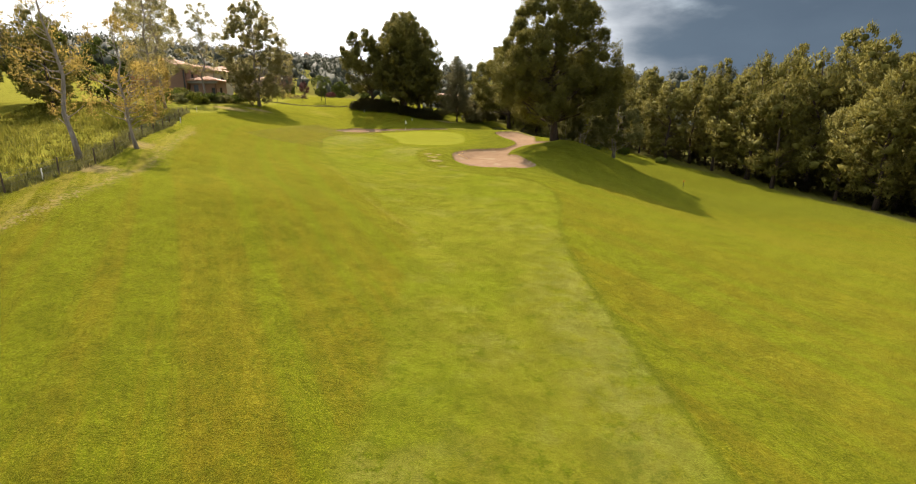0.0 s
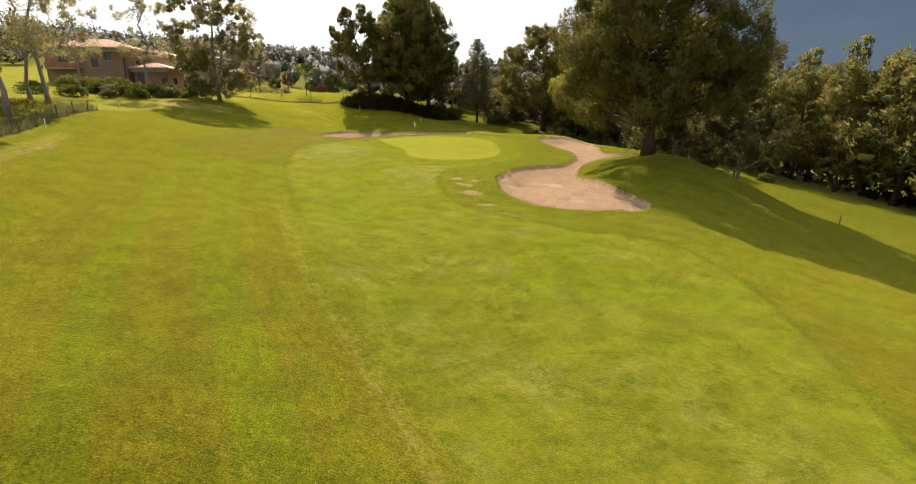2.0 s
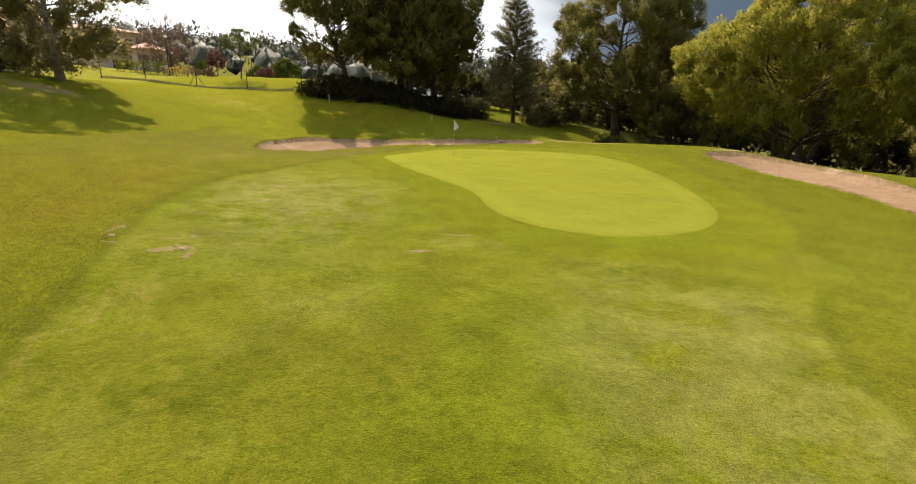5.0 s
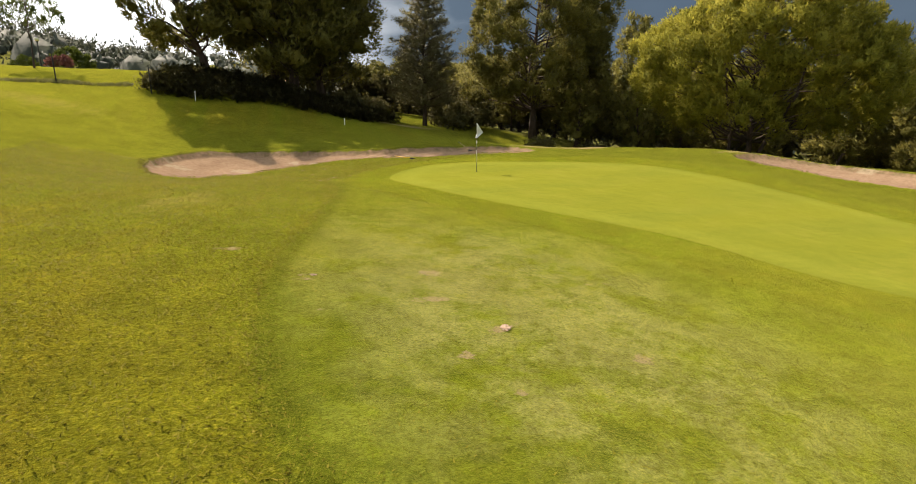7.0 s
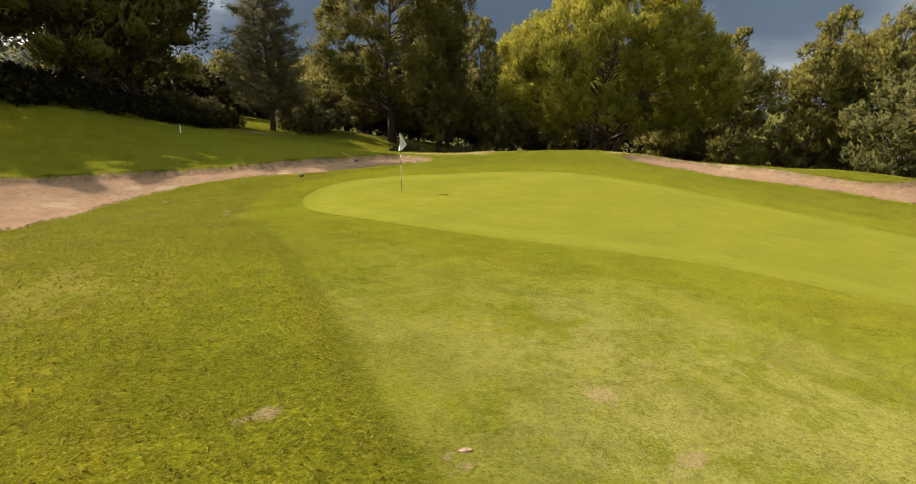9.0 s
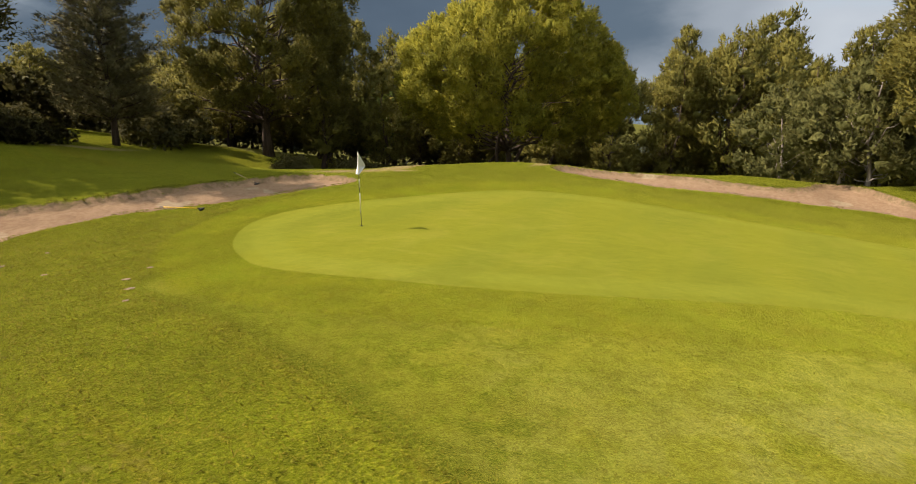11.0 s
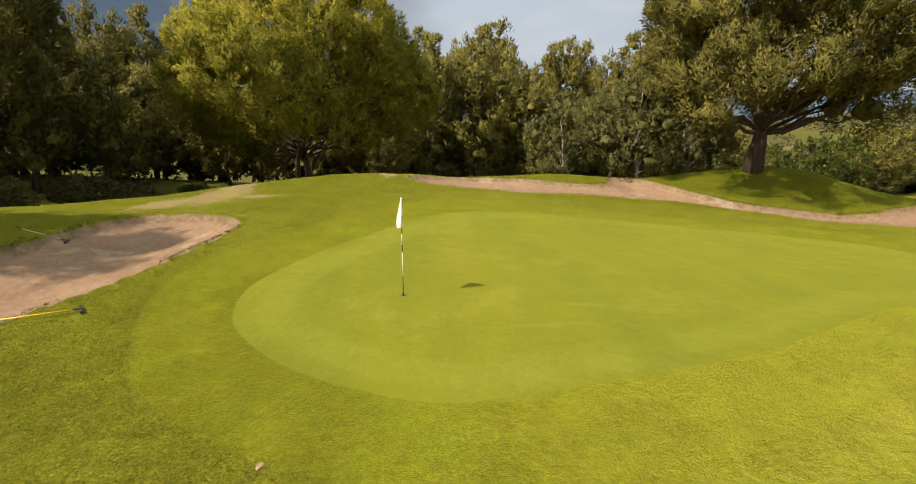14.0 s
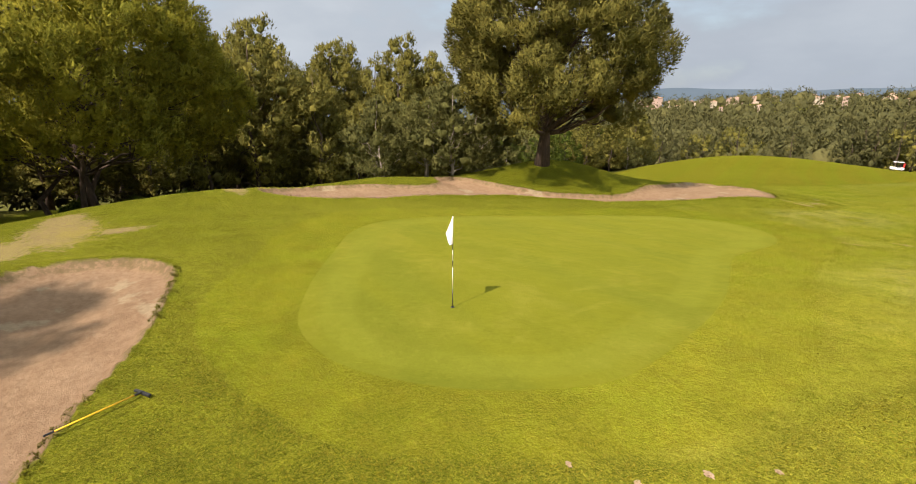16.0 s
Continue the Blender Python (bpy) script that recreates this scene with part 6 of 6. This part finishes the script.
def make_town():
    """Small far houses on the ridge across the valley."""
    rng = np.random.default_rng(31)
    tints = [M_PLASTER, M_FARWALL]
    kinds = []
    for k, (w, d, h) in enumerate([(13, 9, 6), (10, 8, 5), (18, 9, 5), (9, 9, 8)]):
        root = thing("far_house", Matrix(), ("cream" if k % 2 == 0 else "pale reddish") + " house with a clay roof among far trees", "house", "far town")
        part("wall", wall_with_openings(w, h, 0.4, [(1.5 + 3 * i, 1.2, 2.7 + 3 * i, 2.8) for i in range(int(w // 3))]), tints[k % 2], root)
        part("body", box(bmesh.new(), (0.05, 0.403, -14), (w - 0.05, d, h - 0.05)), tints[k % 2], root)
        part("roof", hip_roof(w, d, h, 1.6, 0.6), M_TILE, root)
        kinds.append(root)
    n = 0
    for k in range(84):
        az = radians(rng.uniform(140.0, 163.0))
        d = rng.uniform(470, 690)
        x, y = -21.1 + math.sin(az) * d, 104.2 + math.cos(az) * d
        m = pose(x, y, gz(x, y) + rng.uniform(3.0, 5.5), 0, 0, 180 - math.degrees(az) + rng.uniform(-50, 50)) @ Matrix.Scale(rng.uniform(0.42, 0.68), 4)
        if n < 4:
            kinds[n].matrix_basis = m
        else:
            copy_thing(kinds[n % 4], m)
        n += 1


make_town()


# ---------------------------------------------------------------- golf cart far down the course
def make_cart(x, y, turn):
    root = thing("golf_cart", pose(x, y, gz(x, y), 0, 0, turn) @ Matrix.Scale(0.85, 4), "white golf cart with a pale roof and a red bag", "golf cart")
    bm = box(bmesh.new(), (-1.15, -0.6, 0.28), (0.35, 0.6, 0.72), 0.06)
    box(bm, (0.30, -0.58, 0.28), (1.2, 0.58, 0.85), 0.14)
    part("body", bm, M_WHITE, root)
    part("seat", box(bmesh.new(), (-0.55, -0.55, 0.73), (0.05, 0.55, 0.88), 0.05), M_BLACK, root)
    part("backrest", box(bmesh.new(), (-0.62, -0.55, 0.883), (-0.5, 0.55, 1.3), 0.04), M_BLACK, root)
    part("roof", box(bmesh.new(), (-1.0, -0.62, 1.85), (0.8, 0.62, 1.93), 0.03), M_WHITE, root)
    for px, py in ((-0.85, -0.55), (-0.85, 0.55), (0.65, -0.55), (0.65, 0.55)):
        part("pillar", tube_mesh([(px, py, 0.7), (px * 0.95, py, 1.86)], [0.025, 0.025], 6), M_IRON, root)
    for px in (-0.75, 0.85):
        for py in (-0.55, 0.55):
            wh = part("wheel", tube_mesh([(px, py - 0.09, 0.23), (px, py + 0.09, 0.23)], [0.23, 0.23], 16), M_RUBBER, root)
            part("hub", tube_mesh([(px, py - 0.094, 0.23), (px, py + 0.094, 0.23)], [0.11, 0.11], 12), M_WHITE, wh)
    part("bag", tube_mesh([(-1.05, 0.1, 0.75), (-1.15, 0.1, 1.6)], [0.17, 0.19], 10), M_REDPAINT, root, "red golf bag")


make_cart(18.0, -14.0, 30)


# ---------------------------------------------------------------- far hills on the horizon
def make_backdrop():
    k = Nodes("painted_haze")
    # the haze is painted: the hills glow by themselves in blue-grey
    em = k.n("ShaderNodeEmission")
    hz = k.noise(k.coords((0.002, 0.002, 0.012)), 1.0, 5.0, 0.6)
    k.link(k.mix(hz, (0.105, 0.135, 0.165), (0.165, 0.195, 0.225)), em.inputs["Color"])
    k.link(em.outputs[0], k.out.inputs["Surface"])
    n = 240
    az = np.radians(np.linspace(-180, 180, n))
    r = 3600.0
    h = 92 + 14 * np.sin(az * 5 + 1.0) + 8 * np.sin(az * 11 + 0.4) + 5 * np.sin(az * 23) + 3 * np.sin(az * 51)
    verts = np.vstack([np.c_[np.sin(az) * r, np.cos(az) * r, np.full(n, -160.0)], np.c_[np.sin(az) * r, np.cos(az) * r, h]])
    i = np.arange(n - 1)
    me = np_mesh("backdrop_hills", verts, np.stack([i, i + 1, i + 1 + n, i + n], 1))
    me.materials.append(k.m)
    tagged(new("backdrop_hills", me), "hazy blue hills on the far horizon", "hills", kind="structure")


make_backdrop()


# ---------------------------------------------------------------- grass blades and clods near the green
def grass_blades():
    """Uneven grass of the rough beside the green, longer along the cut edges."""
    rng = np.random.default_rng(77)
    n = 520000
    x, y = rng.uniform(-30, -8, n), rng.uniform(72, 108, n)
    fair, col = inside_by(x, y, L_FAIR, 6.0), inside_by(x, y, L_COLLAR, 6.0)
    edge = np.where(col > -1.5, np.minimum(np.abs(fair), np.abs(col)), np.abs(fair))
    rough = (fair < -0.1) & (col < -0.1)
    chance = np.where(rough, 0.44, np.where(inside_by(x, y, L_GREEN, 6.0) > 0, 0.0, 0.13)) + 0.35 * np.exp(-(edge / 0.30) ** 2) * (col < 0.4)
    keep = (rng.random(n) < chance) & (inside_by(x, y, L_NORTH, 4.0) < -0.05)
    x, y, edge, rough = x[keep], y[keep], edge[keep], rough[keep]
    z = ground_z(x, y)
    h = (0.018 + 0.030 * rng.random(len(x))) * np.where(rough, 1.0, 0.6)
    a = rng.random(len(x)) * 6.283
    w = 0.006 + 0.008 * rng.random(len(x))
    b = rng.random(len(x)) * 6.283
    ln = h * (0.8 + 1.6 * rng.random(len(x)))
    w = w * np.where(np.sin(a - b) > 0, 1.0, -1.0)
    v = np.stack([np.c_[x + np.cos(a) * w, y + np.sin(a) * w, z - 0.006], np.c_[x - np.cos(a) * w, y - np.sin(a) * w, z - 0.006], np.c_[x + np.cos(b) * ln, y + np.sin(b) * ln, z + h]], 1).reshape(-1, 3)
    me = needle_mesh("grass_blades", v)
    soft_normals(me, np.repeat(np.c_[rng.normal(size=(len(x), 2)) * 0.35, np.ones(len(x))], 3, 0))
    tagged(obj("grass_blades", me, M_BLADE), "uneven olive grass blades of the rough", "grass", kind="stuff")


grass_blades()


def lip_growth():
    """Weeds and grass hanging over the bunker lips."""
    rng = np.random.default_rng(79)
    pts = []
    for loop, n in ((L_NORTH, 1100), (L_EAST, 1000)):
        closed = np.vstack([loop, loop[:1]])
        total = np.linalg.norm(np.diff(closed, axis=0), axis=1).sum()
        for s in rng.random(n) * total:
            p, d = line_at(closed, s)
            if noise.noise(Vector((p[0] * 0.35, p[1] * 0.35, 1.0))) > -0.05:
                pts.append(p + rng.normal(size=2) * 0.10)
    pts = np.array(pts)
    c = np.c_[pts, ground_z(pts[:, 0], pts[:, 1]) + 0.03]
    me = blades_mesh("bunker_lip_grass", sprays(rng, c, np.full(len(c), 0.06), 16, 0.055, 0.16, 0.6, 0.6))
    soft_normals(me, np.repeat(np.c_[rng.normal(size=(len(c) * 16, 2)) * 0.4, np.ones(len(c) * 16)], 4, 0))
    tagged(obj("bunker_lip_grass", me, M_GRASS), "ragged grass hanging over the bunker lips", "grass", kind="stuff")


lip_growth()


def make_clods():
    rng = np.random.default_rng(81)
    root = None
    spots = [(-16.6, 99.6), (-17.4, 99.1), (-17.8, 98.2), (-18.3, 97.4), (-21.2, 77.6), (-21.0, 77.2), (-19.0, 76.6), (-18.2, 103.0), (-17.0, 103.6), (-18.0, 101.3), (-19.3, 100.2), (-18.4, 82.0), (-20.6, 84.7)]
    for x, y in spots:
        bm = bmesh.new()
        bmesh.ops.create_icosphere(bm, subdivisions=3, radius=1.0)
        for v in bm.verts:
            q = v.co * 1.9 + Vector((x, y, 0))
            v.co *= 1 + 0.75 * noise.noise(q) + 0.45 * noise.noise(q * 2.7)
            v.co = Vector((v.co.x * 0.060, v.co.y * 0.040, v.co.z * 0.013))
        ob = obj("earth_clod", bm, M_CLOD)
        ob.matrix_basis = pose(x, y, gz(x, y) + 0.006, 0, 0, rng.random() * 360) @ Matrix.Scale(0.8 + 0.8 * rng.random(), 4)
        tagged(ob, "crumbled brown earth clod on the turf", "clod", "earth clods")


make_clods()
